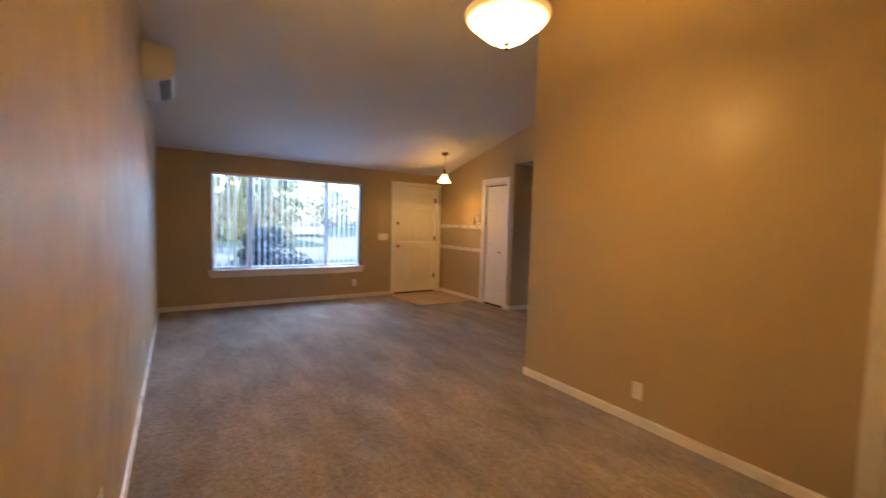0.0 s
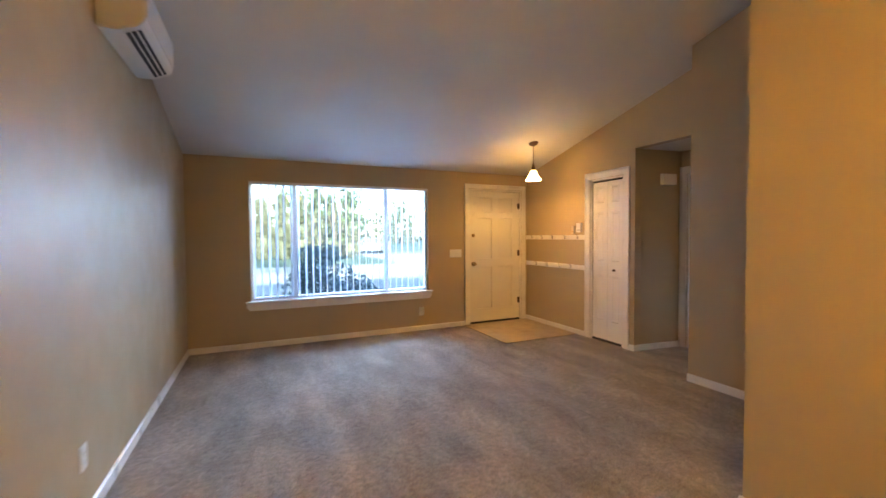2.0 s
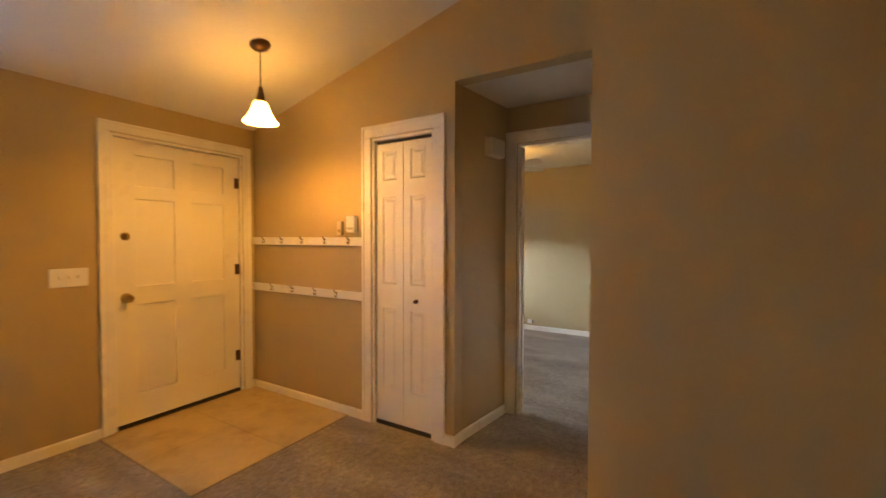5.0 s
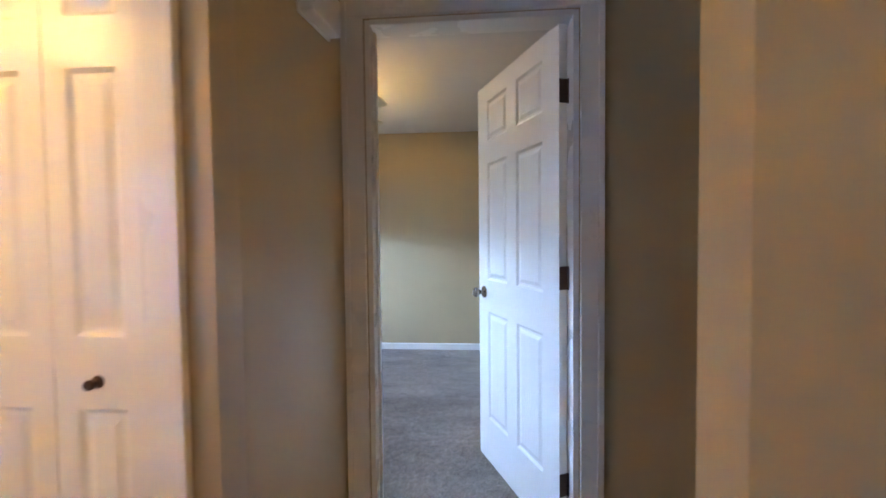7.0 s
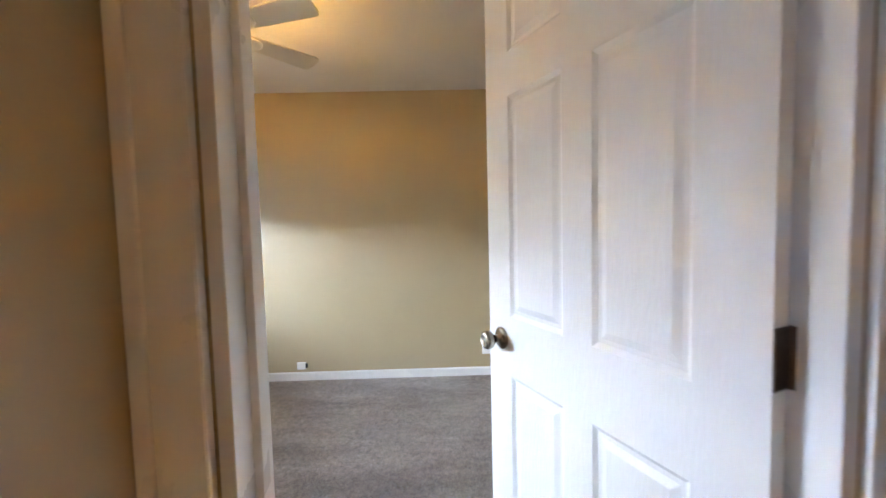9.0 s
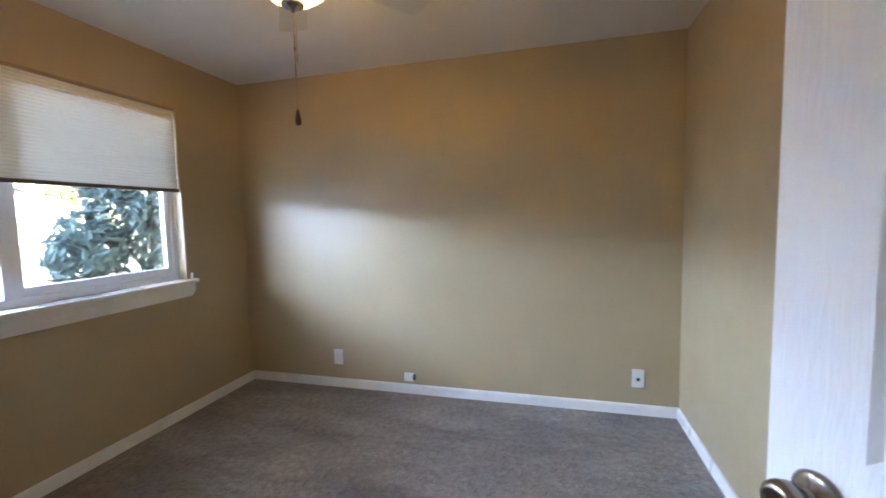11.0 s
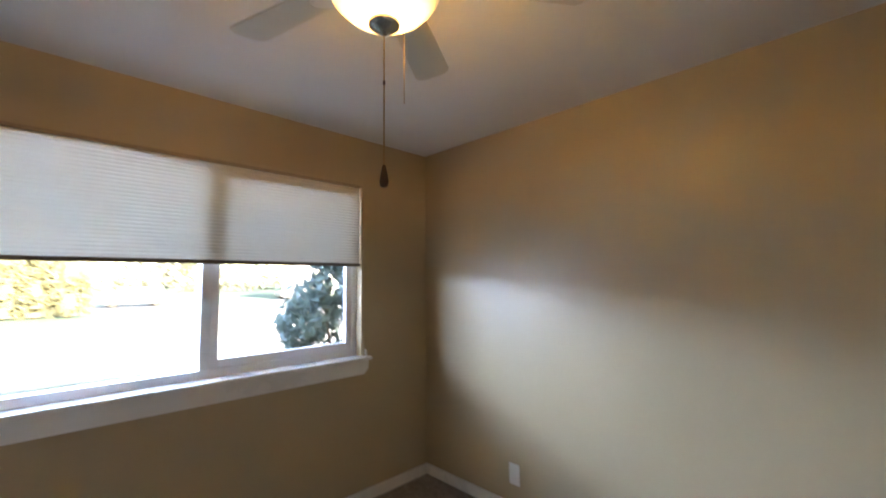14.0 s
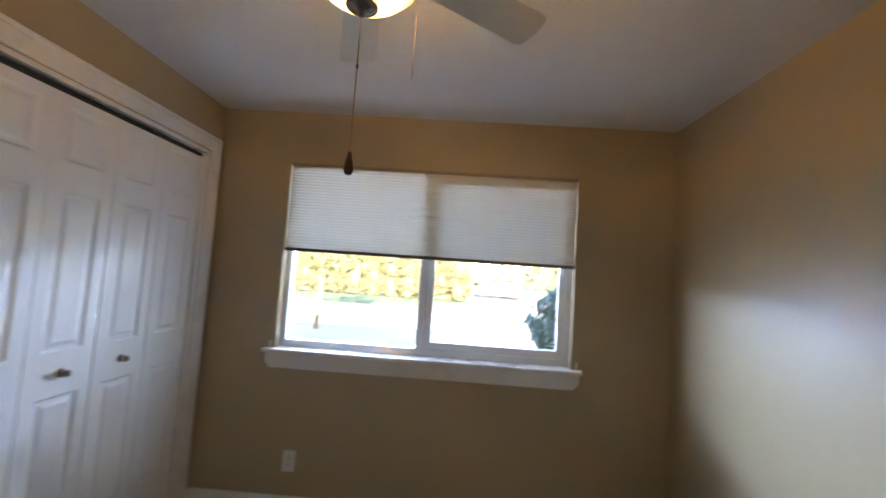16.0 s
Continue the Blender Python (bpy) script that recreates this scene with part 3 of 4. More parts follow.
part("headrail", box((LW[0] + 0.014, 0.004, 1.985), (LW[1] - 0.014, 0.05, 2.018), 0.004), PLASTIC, vb)
N = 27
bm = bmesh.new()
seg = 5
cols = []
for k in range(seg + 1):
    u = k / seg - 0.5
    cols.append([bm.verts.new((0.006 * (1 - (2 * u) ** 2), u * 0.088, z)) for z in (0.60, 1.98)])
for p, q in zip(cols, cols[1:]):
    bm.faces.new((p[0], q[0], q[1], p[1]))
slat = part("slat", bm, SLAT, vb, smooth=True)
slat_mesh = slat.data
for i in range(N):
    ob = slat if i == 0 else new("slat", slat_mesh)
    ob.parent = vb
    ob.matrix_basis = pose(LW[0] + 0.06 + i * (LW[1] - LW[0] - 0.12) / (N - 1), 0.020, 0, 0, 0, -17 + random.uniform(-4, 4))

# cellular shade
def shade_cloth():
    m, n, l, b = mat("cellular_shade_cloth", (0.66, 0.58, 0.44), 0.9, 0, 0.1)
    t = n.new("ShaderNodeBsdfTranslucent")
    st = noise_node(n, l, 9, 5, 0.6, (0.5, 1, 9))
    r = ramp(n, l, st.outputs["Fac"], [(0.3, (0.68, 0.60, 0.44)), (0.72, (1.0, 0.92, 0.72))])
    l.new(r.outputs[0], t.inputs["Color"])
    mx = n.new("ShaderNodeMixShader")
    mx.inputs[0].default_value = 0.044
    l.new(b.outputs[0], mx.inputs[1])
    l.new(t.outputs[0], mx.inputs[2])
    l.new(mx.outputs[0], n["Material Output"].inputs["Surface"])
    return m


cs = hub("cellular_shade", Matrix.Identity(4), "cream pleated cellular shade lowered half way over the bedroom window", "window shade")
SHADE_RAIL = mat("shade_rail", (0.13, 0.09, 0.06), 0.5)[0]
part("headrail", box((BW[0] + 0.013, 0.004, BW[3] - 0.028), (BW[1] - 0.013, 0.048, BW[3] - 0.002), 0.004), mat("shade_headrail", (0.30, 0.22, 0.13), 0.5)[0], cs, "tan shade headrail")
bm = bmesh.new()
n_pl = 28
top, bot = BW[3] - 0.028, 1.508
prev = None
for i in range(n_pl * 2 + 1):
    z = top + (bot - top) * i / (n_pl * 2)
    y = 0.020 + (0.0022 if i % 2 else 0.0)
    row = [bm.verts.new((x, y, z)) for x in (BW[0] + 0.016, BW[1] - 0.016)]
    if prev:
        bm.faces.new((prev[0], prev[1], row[1], row[0]))
    prev = row
part("cloth", bm, shade_cloth(), cs, "cream pleated cloth")
part("bottom_rail", box((BW[0] + 0.014, 0.008, 1.488), (BW[1] - 0.014, 0.036, 1.508), 0.004), SHADE_RAIL, cs, "dark brown bottom rail")
for x in (BW[0] - 0.012, BW[1] + 0.015):
    cl = part("cord_cleat", box((x - 0.005, -0.020, 0.907), (x + 0.005, -0.008, 0.950), 0.003), PLASTIC)
    tagged(cl, "small white plastic cord clip standing on the sill", "cord clip", "cord clips")


# ---- wall plates ----
def outlet(m, kind="duplex", label="white plastic wall outlet plate"):
    root = hub("wall_outlet" if kind == "duplex" else "wall_plate", m, label, "outlet", "outlets")
    part("plate", box((-0.036, -0.007, -0.059), (0.036, 0.0, 0.059), 0.003), PLASTIC, root)
    if kind == "duplex":
        for z in (-0.020, 0.020):
            f = part("receptacle", box((-0.017, -0.009, z - 0.0145), (0.017, -0.005, z + 0.0145), 0.003), PLASTIC, root)
            for x in (-0.006, 0.006):
                part("slot", box((x - 0.0012, -0.0097, z - 0.005), (x + 0.0012, -0.0088, z + 0.005)), DARK_SLOT, f)
    elif kind == "jack":
        part("jack", box((-0.010, -0.011, -0.016), (0.010, -0.006, 0.004), 0.002), DARK_SLOT, root, "small dark jack")
    return root


outlet(pose(-1.82, 0, 0.27))
outlet(pose(LEFT, -3.0, 0.32, 0, 0, 90))
outlet(pose(LEFT, -5.14, 0.36, 0, 0, 90))
outlet(pose(ORANGE, -5.306, 0.24, 0, 0, -90))
outlet(pose(BED_R, -0.78, 0.236, 0, 0, -90), "blank", "white plastic blank wall plate above the baseboard")
outlet(pose(BED_R, -2.892, 0.237, 0, 0, -90), "jack", "white wall plate with a dark cable jack")
outlet(pose(1.36, 0, 0.265))
jb = hub("phone_jack_box", pose(BED_R, -1.357, 0.125, 0, 0, -90), "small white surface phone jack box", "jack box")
part("body", box((-0.038, -0.026, -0.028), (0.030, 0, 0.028), 0.004), PLASTIC, jb)
part("socket", box((0.029, -0.022, -0.018), (0.046, -0.004, 0.020), 0.002), DARK_SLOT, jb, "dark jack socket")
sw = hub("light_switch", pose(-1.275, 0, 1.085), "white plastic three-gang light switch plate", "light switch")
part("plate", box((-0.095, -0.007, -0.058), (0.095, 0, 0.058), 0.003), PLASTIC, sw)
for x in (-0.046, 0, 0.046):
    part("toggle", box((x - 0.005, -0.017, -0.004), (x + 0.005, -0.006, 0.012), 0.002), PLASTIC, sw)

# ---- entry ----
def tile_mat():
    base = (0.44, 0.33, 0.18)
    m, n, l, b = mat("entry_tile_vinyl", base, 0.45)
    a = noise_node(n, l, 3.0, 6, 0.65)
    r = ramp(n, l, a.outputs["Fac"], [(0.30, shade(base, 0.78)), (0.5, base), (0.72, shade(base, 1.12))])
    info = n.new("ShaderNodeObjectInfo")
    mr = n.new("ShaderNodeMapRange")
    mr.inputs["To Min"].default_value, mr.inputs["To Max"].default_value = 0.80, 1.12
    l.new(info.outputs["Random"], mr.inputs["Value"])
    mx = n.new("ShaderNodeMix")
    mx.data_type, mx.blend_type = "RGBA", "MULTIPLY"
    mx.inputs["Factor"].default_value = 1
    l.new(r.outputs[0], mx.inputs["A"])
    l.new(mr.outputs[0], mx.inputs["B"])
    stain = noise_node(n, l, 2.2, 4, 0.6)
    s = ramp(n, l, stain.outputs["Fac"], [(0.52, (1, 1, 1)), (0.66, (0.72, 0.64, 0.52))])
    m2 = n.new("ShaderNodeMix")
    m2.data_type, m2.blend_type = "RGBA", "MULTIPLY"
    m2.inputs["Factor"].default_value = 1
    l.new(mx.outputs["Result"], m2.inputs["A"])
    l.new(s.outputs[0], m2.inputs["B"])
    l.new(m2.outputs["Result"], b.inputs["Base Color"])
    bump(n, l, b, a.outputs["Fac"], 0.3, 0.002)
    return m


TILE = tile_mat()
ef = tagged(part("floor_entry", box((-1.145, -1.152, 0.0), (-0.001, -0.001, 0.004)), mat("tile_bed", (0.20, 0.15, 0.09), 0.8)[0]), "beige stained vinyl tiles by the front door", "tile floor", "", "structure")
s = 0.57
for ix in range(2):
    for iy in range(2):
        x0, y0 = -1.143 + ix * s, -1.150 + iy * (s + 0.005)
        part("tile", box((x0, y0, 0.003), (min(x0 + s - 0.002, -0.002), min(y0 + s - 0.002 + 0.005, -0.002), 0.0075), 0.001), TILE, ef)

def hook(parent, y, z):
    bm = tube([(-0.014, y, z + 0.012), (-0.030, y, z + 0.010), (-0.040, y, z + 0.022), (-0.044, y, z + 0.036)], 0.0035, 8)
    part("hook", bm, BRONZE, parent, "dark bronze coat hook")
    bm = tube([(-0.014, y, z - 0.008), (-0.026, y, z - 0.020), (-0.036, y, z - 0.014), (-0.038, y, z - 0.004)], 0.0035, 8)
    part("hook", bm, BRONZE, parent, "dark bronze coat hook")
    part("hook_plate", box((-0.018, y - 0.007, z - 0.018), (-0.013, y + 0.007, z + 0.020), 0.002), BRONZE, parent)


for z, ys in ((1.315, (-0.17, -0.41, -0.66, -0.92, -1.17)), (0.912, (-0.28, -0.54, -0.81, -1.04))):
    cr = hub("coat_rail", Matrix.Identity(4), "white painted wooden coat rail with dark hooks", "coat rail", "coat rails")
    part("board", box((-0.018, -1.296, z - 0.034), (0, -0.002, z + 0.030), 0.003), TRIM, cr)
    for y in ys:
        hook(cr, y, z)

th = hub("thermostat", pose(0, -1.195, 1.44, 0, 0, -90), "white plastic box thermostat above the coat rail", "thermostat")
part("body", box((-0.042, -0.034, -0.060), (0.042, 0, 0.062), 0.006), PLASTIC, th)
part("grille", box((-0.030, -0.036, -0.040), (0.030, -0.033, -0.022), 0.001), mat("grey_plastic", (0.45, 0.43, 0.40), 0.5)[0], th)
th2 = hub("wall_sensor", pose(0, -1.075, 1.412, 0, 0, -90), "small tan wall sensor above the coat rail", "wall sensor")
part("body", box((-0.024, -0.024, -0.050), (0.024, 0, 0.052), 0.005), mat("tan_plastic", (0.60, 0.50, 0.36), 0.5)[0], th2)
part("dial", lathe([(0, 0), (0.012, 0), (0.012, 0.005), (0, 0.006)], 20, pose(0, -0.023, -0.02, 90)), BRASS, th2)
ch = hub("door_chime", pose(0.46, RET - 0.051, 1.985, 0, 0, -7.2), "white plastic door chime box on the wall", "door chime")
part("body", box((-0.095, -0.052, -0.062), (0.095, 0, 0.062), 0.010), PLASTIC, ch)
part("backplate", box((-0.100, -0.008, -0.066), (0.100, 0, 0.066), 0.003), PLASTIC, ch)

# air conditioner on the side wall
ac = hub("air_conditioner", Matrix.Identity(4), "white wall-mounted split air conditioner under the sloped ceiling", "air conditioner")
Y0, Y1, X0 = -2.645, -1.86, LEFT
out = [(0.0, 2.474), (0.0, 2.775), (0.165, 2.775), (0.205, 2.755), (0.220, 2.715), (0.222, 2.555), (0.205, 2.520), (0.100, 2.474)]
ACW = mat("ac_plastic", (0.74, 0.71, 0.64), 0.32)[0]
bm = prism([(X0 + a, b) for a, b in out], "y", Y0, Y1)
bmesh.ops.bevel(bm, geom=[e for e in bm.edges], offset=0.008, segments=2, affect="EDGES")
part("body", bm, ACW, ac, smooth=False)
part("front_panel", box((X0 + 0.214, Y0 + 0.02, 2.570), (X0 + 0.230, Y1 - 0.02, 2.740), 0.006), ACW, ac)
nrm = math.degrees(math.atan2(0.046, 0.105))
mouth = pose(X0 + 0.155, 0, 2.4965, 0, -nrm, 0)
# black strips on the solid body, drawn for the shade inside the outlet
for u, w, mt, hgt in ((-0.030, 0.020, DARK_SLOT, 0.004), (0.000, 0.020, DARK_SLOT, 0.004), (0.030, 0.016, DARK_SLOT, 0.004)):
    bm = bmesh.new()
    add_box(bm, (u - w / 2, Y0 + 0.06, -0.006), (u + w / 2, Y1 - 0.06, 0.002), 0.0, mouth)
    part("air_slot", bm, mt, ac, "dark air outlet slot")
bm = bmesh.new()
add_box(bm, (-0.017, Y0 + 0.06, -0.012), (-0.013, Y1 - 0.06, 0.002), 0.001, mouth)
add_box(bm, (0.013, Y0 + 0.06, -0.012), (0.017, Y1 - 0.06, 0.002), 0.001, mouth)
part("louver", bm, ACW, ac)


# ---- lamps ----
def glow_glass(name, hot_z, cool_z, hot, cool):
    """Frosted glass round a lit bulb: it gives off most light beside the bulb and less towards the rim."""
    m, n, l, b = mat(name, (0.80, 0.72, 0.58), 0.3)
    co = n.new("ShaderNodeTexCoord")
    xyz = n.new("ShaderNodeSeparateXYZ")
    l.new(co.outputs["Object"], xyz.inputs[0])
    mr = n.new("ShaderNodeMapRange")
    mr.interpolation_type = "SMOOTHSTEP"
    mr.inputs["From Min"].default_value, mr.inputs["From Max"].default_value = hot_z, cool_z
    mr.inputs["To Min"].default_value, mr.inputs["To Max"].default_value = hot, cool
    l.new(xyz.outputs["Z"], mr.inputs["Value"])
    swirl = noise_node(n, l, 9, 4)
    sr = n.new("ShaderNodeMapRange")
    sr.inputs["To Min"].default_value, sr.inputs["To Max"].default_value = 0.7, 1.3
    l.new(swirl.outputs["Fac"], sr.inputs["Value"])
    mu = n.new("ShaderNodeMath")
    mu.operation = "MULTIPLY"
    l.new(mr.outputs[0], mu.inputs[0])
    l.new(sr.outputs[0], mu.inputs[1])
    l.new(mu.outputs[0], b.inputs["Emission Strength"])
    b.inputs["Emission Color"].default_value = (1.0, 0.55, 0.17, 1)
    return m


FROST_PENDANT = glow_glass("lit_pendant_glass", 2.075, 2.17, 3.4, 0.8)
FROST_BOWL = glow_glass("lit_bowl_glass", 2.235, 2.355, 15.0, 0.06)
FROST_FAN = glow_glass("lit_fan_glass", 1.998, 2.070, 0.7, 0.010)

PX, PY = -0.634, -1.02
pl = hub("pendant_lamp", pose(PX, PY, 0), "lit bell-shaped frosted glass pendant on a bronze rod", "pendant lamp")
pz = slope(PY)
tilt = pose(0, 0, pz, math.degrees(-math.atan(SLOPE)), 0, 0)
part("canopy", lathe([(0, 0.01), (0.062, 0.006), (0.062, -0.006), (0.050, -0.022), (0.024, -0.036), (0, -0.040)], 32, tilt), BRONZE, pl, "dark bronze ceiling canopy", True)
part("rod", tube([(0, 0, pz - 0.03), (0, 0, 2.28)], 0.0035, 10), BRONZE, pl)
part("socket", lathe([(0, 2.285), (0.010, 2.283), (0.014, 2.265), (0.020, 2.235), (0.026, 2.205), (0.028, 2.188), (0, 2.188)], 24), BRONZE, pl, "bronze lamp socket", True)
part("shade", lathe([(0.024, 2.192), (0.040, 2.185), (0.050, 2.165), (0.058, 2.135), (0.076, 2.095), (0.100, 2.066), (0.104, 2.060), (0.098, 2.062), (0.072, 2.094), (0.052, 2.136), (0.045, 2.165), (0.024, 2.186)], 40), FROST_PENDANT, pl, "lit frosted glass bell shade", True)

DX, DY, DZ = -3.10, -5.30, 2.235
dl = hub("bowl_pendant_lamp", pose(DX, DY, 0), "lit frosted glass bowl pendant hanging over the dining area", "pendant lamp")
part("bowl", lathe([(0, DZ + 0.002), (0.05, DZ + 0.006), (0.10, DZ + 0.034), (0.14, DZ + 0.070), (0.180, DZ + 0.098), (0.205, DZ + 0.125), (0.208, DZ + 0.140), (0.200, DZ + 0.142), (0.172, DZ + 0.108),
                    (0.132, DZ + 0.080), (0.09, DZ + 0.044), (0, DZ + 0.012)], 48), FROST_BOWL, dl, "lit frosted glass bowl", True)
part("finial", lathe([(0, DZ - 0.028), (0.008, DZ - 0.026), (0.012, DZ - 0.016), (0.008, DZ - 0.008), (0.022, DZ), (0.020, DZ + 0.006), (0, DZ + 0.008)], 20), BRONZE, dl, "bronze finial", True)
dz = slope(DY)
part("rod", tube([(0, 0, DZ + 0.01), (0, 0, dz - 0.02)], 0.006, 10), BRONZE, dl)
part("canopy", lathe([(0, 0.01), (0.065, 0.006), (0.065, -0.008), (0.04, -0.03), (0, -0.036)], 32, pose(0, 0, dz, math.degrees(-math.atan(SLOPE)), 0, 0)), BRONZE, dl, "bronze ceiling canopy", True)
for k in range(3):
    a = 2 * math.pi * k / 3
    part("arm", tube([(0, 0, DZ + 0.33), (0.10 * math.cos(a), 0.10 * math.sin(a), DZ + 0.24), (0.196 * math.cos(a), 0.196 * math.sin(a), DZ + 0.138)], 0.004, 8), BRONZE, dl)

# ceiling fan
FX, FY = 2.013, -1.540
FANW = painted("fan_white", (0.72, 0.68, 0.60), 0.4, 60, 0.0004, 0.02)
BLADE = painted("fan_blade_white", (0.62, 0.57, 0.47), 0.5, 60, 0.0004, 0.02)
fan = hub("ceiling_fan", pose(FX, FY, 0), "white five-blade ceiling fan with a lit glass bowl", "ceiling fan")
part("canopy", lathe([(0, CEIL), (0.088, CEIL), (0.092, CEIL - 0.012), (0.086, CEIL - 0.035), (0.080, CEIL - 0.05), (0, CEIL - 0.05)], 40), FANW, fan, smooth=True)
part("motor_housing", lathe([(0.0, 2.297), (0.095, 2.297), (0.130, 2.285), (0.142, 2.262), (0.142, 2.236), (0.126, 2.201), (0.092, 2.168), (0.080, 2.166), (0.0, 2.168)], 48), FANW, fan, smooth=True)
# vent openings: brown strips on the closed housing, coloured as their inner shade
slot_me = None
for k in range(30):
    if k % 6 == 5:
        continue
    a = 2 * math.pi * k / 30
    m = pose(0, 0, 0, 0, 0, math.degrees(a)) @ pose(0.109, 0, 2.1842, 0, -44, 0)
    if slot_me is None:
        ob = part("vent_slot", box((-0.018, -0.0050, -0.0012), (0.018, 0.0050, 0.0012), 0.0), mat("vent_shadow", (0.16, 0.12, 0.07), 0.8)[0], fan)
        slot_me = ob.data
    else:
        ob = new("vent_slot", slot_me)
        ob.parent = fan
    ob.matrix_basis = m
part("fitter", lathe([(0, 2.17), (0.075, 2.168), (0.080, 2.155), (0.052, 2.142), (0.040, 2.122), (0.040, 2.060), (0, 2.060)], 40), FANW, fan, smooth=True)
part("bowl", lathe([(0.0, 1.997), (0.035, 1.999), (0.07, 2.012), (0.102, 2.034), (0.124, 2.056), (0.134, 2.074), (0.134, 2.086), (0.126, 2.100), (0.120, 2.108), (0.116, 2.108), (0.122, 2.098), (0.129, 2.084), (0.128, 2.074), (0.110, 2.050), (0.06, 2.016), (0, 2.005)], 48), FROST_FAN, fan, "lit frosted glass bowl", True)
# unseen disc added in the bowl's mouth to weaken the ceiling's bright spot
part("fitter_plate", lathe([(0, 2.098), (0.088, 2.098), (0.092, 2.101), (0.088, 2.104), (0, 2.104)], 40), TRIM, fan, "white disc added to cut the bowl's light upwards")
part("finial", lathe([(0, 1.968), (0.006, 1.969), (0.010, 1.978), (0.022, 1.984), (0.036, 1.990), (0.037, 1.997), (0, 2.0)], 28), NICKEL, fan, "satin nickel finial cap", True)
bm = bmesh.new()
ln, w0, w1 = 0.36, 0.048, 0.062
pts = [(0, -w0 + 0.012), (0.012, -w0)]
pts += [(ln - 0.024, -w1), (ln - 0.008, -w1 + 0.006), (ln, -w1 + 0.022), (ln + 0.004, 0), (ln, w1 - 0.022), (ln - 0.008, w1 - 0.006), (ln - 0.024, w1), (0.012, w0), (0, w0 - 0.012)]
lo = [bm.verts.new((x, y, -0.003)) for x, y in pts]
hi = [bm.verts.new((x, y, 0.003)) for x, y in pts]
bm.faces.new(lo[::-1])
bm.faces.new(hi)
for i in range(len(pts)):
    j = (i + 1) % len(pts)
    bm.faces.new((lo[i], lo[j], hi[j], hi[i]))
blade0 = part("blade", bm, BLADE, fan)
bm = bmesh.new()
add_box(bm, (0.0, -0.012, -0.004), (0.05, 0.012, 0.004), 0.003)
add_lathe(bm, [(0, -0.011), (0.030, -0.010), (0.038, -0.005), (0.038, 0.0), (0, 0.0)], 24, Matrix.Translation((0.085, 0, 0)) @ Matrix.Diagonal((1.5, 1.1, 1, 1)))
iron0 = part("blade_iron", bm, FANW, fan)
# flat dark crescent on the underside of each blade iron
bm = bmesh.new()
prev = None
for i in range(9):
    a = radians(-65 + i * 130 / 8)
    row = [bm.verts.new((0.112 + r * math.cos(a) * 1.15, r * math.sin(a) * 0.95, -0.0045)) for r in (0.020, 0.027)]
    if prev:
        bm.faces.new((prev[0], prev[1], row[1], row[0]))
    prev = row
crescent0 = part("iron_groove", bm, SHADE_RAIL, iron0)
for k in range(5):
    ang = -38 + 72 * k
    mb = pose(0, 0, 2.135, 0, 0, ang)
    b2 = blade0 if k == 0 else new("blade", blade0.data)
    i2 = iron0 if k == 0 else new("blade_iron", iron0.data)
    g2 = crescent0 if k == 0 else new("iron_groove", crescent0.data)
    b2.parent, i2.parent, g2.parent = fan, fan, i2
    b2.matrix_basis = mb @ pose(0.165, 0, 0.0, -12, 0, 0)
    i2.matrix_basis = mb @ pose(0.095, 0, -0.004, -12, 0, 0)
part("pull_chain", tube([(0, 0, 1.97), (0, 0, 1.655)], 0.0016, 6), BRASS, fan)
part("chain_joint", lathe([(0, 1.86), (0.003, 1.857), (0.003, 1.849), (0, 1.846)], 10), BRONZE, fan)
part("pull_fob", lathe([(0, 1.660), (0.004, 1.656), (0.009, 1.632), (0.011, 1.618), (0.008, 1.607), (0, 1.604)], 16), BRONZE, fan, "dark wooden pull fob", True)
part("fan_chain", tube([(0.075, 0.045, 2.150), (0.105, 0.062, 2.144), (0.115, 0.068, 2.125), (0.115, 0.068, 1.86)], 0.0012, 6), BRASS, fan)


# ---- outside ----
GROUND = -0.35


def speckled(name, base, scale, lo=0.7, hi=1.3, rough=0.9, patch=0.35, relief=0.02):
    m, n, l, b = mat(name, base, rough, 0, 0.25)
    a = noise_node(n, l, scale, 4, 0.65)
    c = noise_node(n, l, patch, 4, 0.6)
    r1 = ramp(n, l, a.outputs["Fac"], [(0.25, shade(base, lo)), (0.75, shade(base, hi))])
    r2 = ramp(n, l, c.outputs["Fac"], [(0.3, (0.75, 0.75, 0.75)), (0.7, (1.2, 1.2, 1.2))])
    mx = n.new("ShaderNodeMix")
    mx.data_type, mx.blend_type = "RGBA", "MULTIPLY"
    mx.inputs["Factor"].default_value = 1
    l.new(r1.outputs[0], mx.inputs["A"])
    l.new(r2.outputs[0], mx.inputs["B"])
    l.new(mx.outputs["Result"], b.inputs["Base Color"])
    bump(n, l, b, a.outputs["Fac"], 0.5, relief)
    return m


GRASS = speckled("lawn_grass", (0.085, 0.12, 0.085), 14)
CONCRETE = speckled("pale_concrete", (0.30, 0.29, 0.27), 8, 0.88, 1.1, 0.85, 0.3, 0.004)
ASPHALT = speckled("asphalt", (0.11, 0.115, 0.125), 20, 0.8, 1.2, 0.9, 0.2, 0.006)
bm = bmesh.new()
v = [bm.verts.new(p) for p in ((-700, -700, GROUND), (700, -700, GROUND), (700, 700, GROUND), (-700, 700, GROUND))]
bm.faces.new(v)
tagged(part("ground", bm, GRASS), "mown lawn in front of the house", "lawn", "", "structure")
tagged(part("pavement", box((-60, 7.4, GROUND - 0.1), (70, 18.6, GROUND + 0.02)), CONCRETE), "pale sunlit concrete drive across the yard", "driveway", "", "structure")
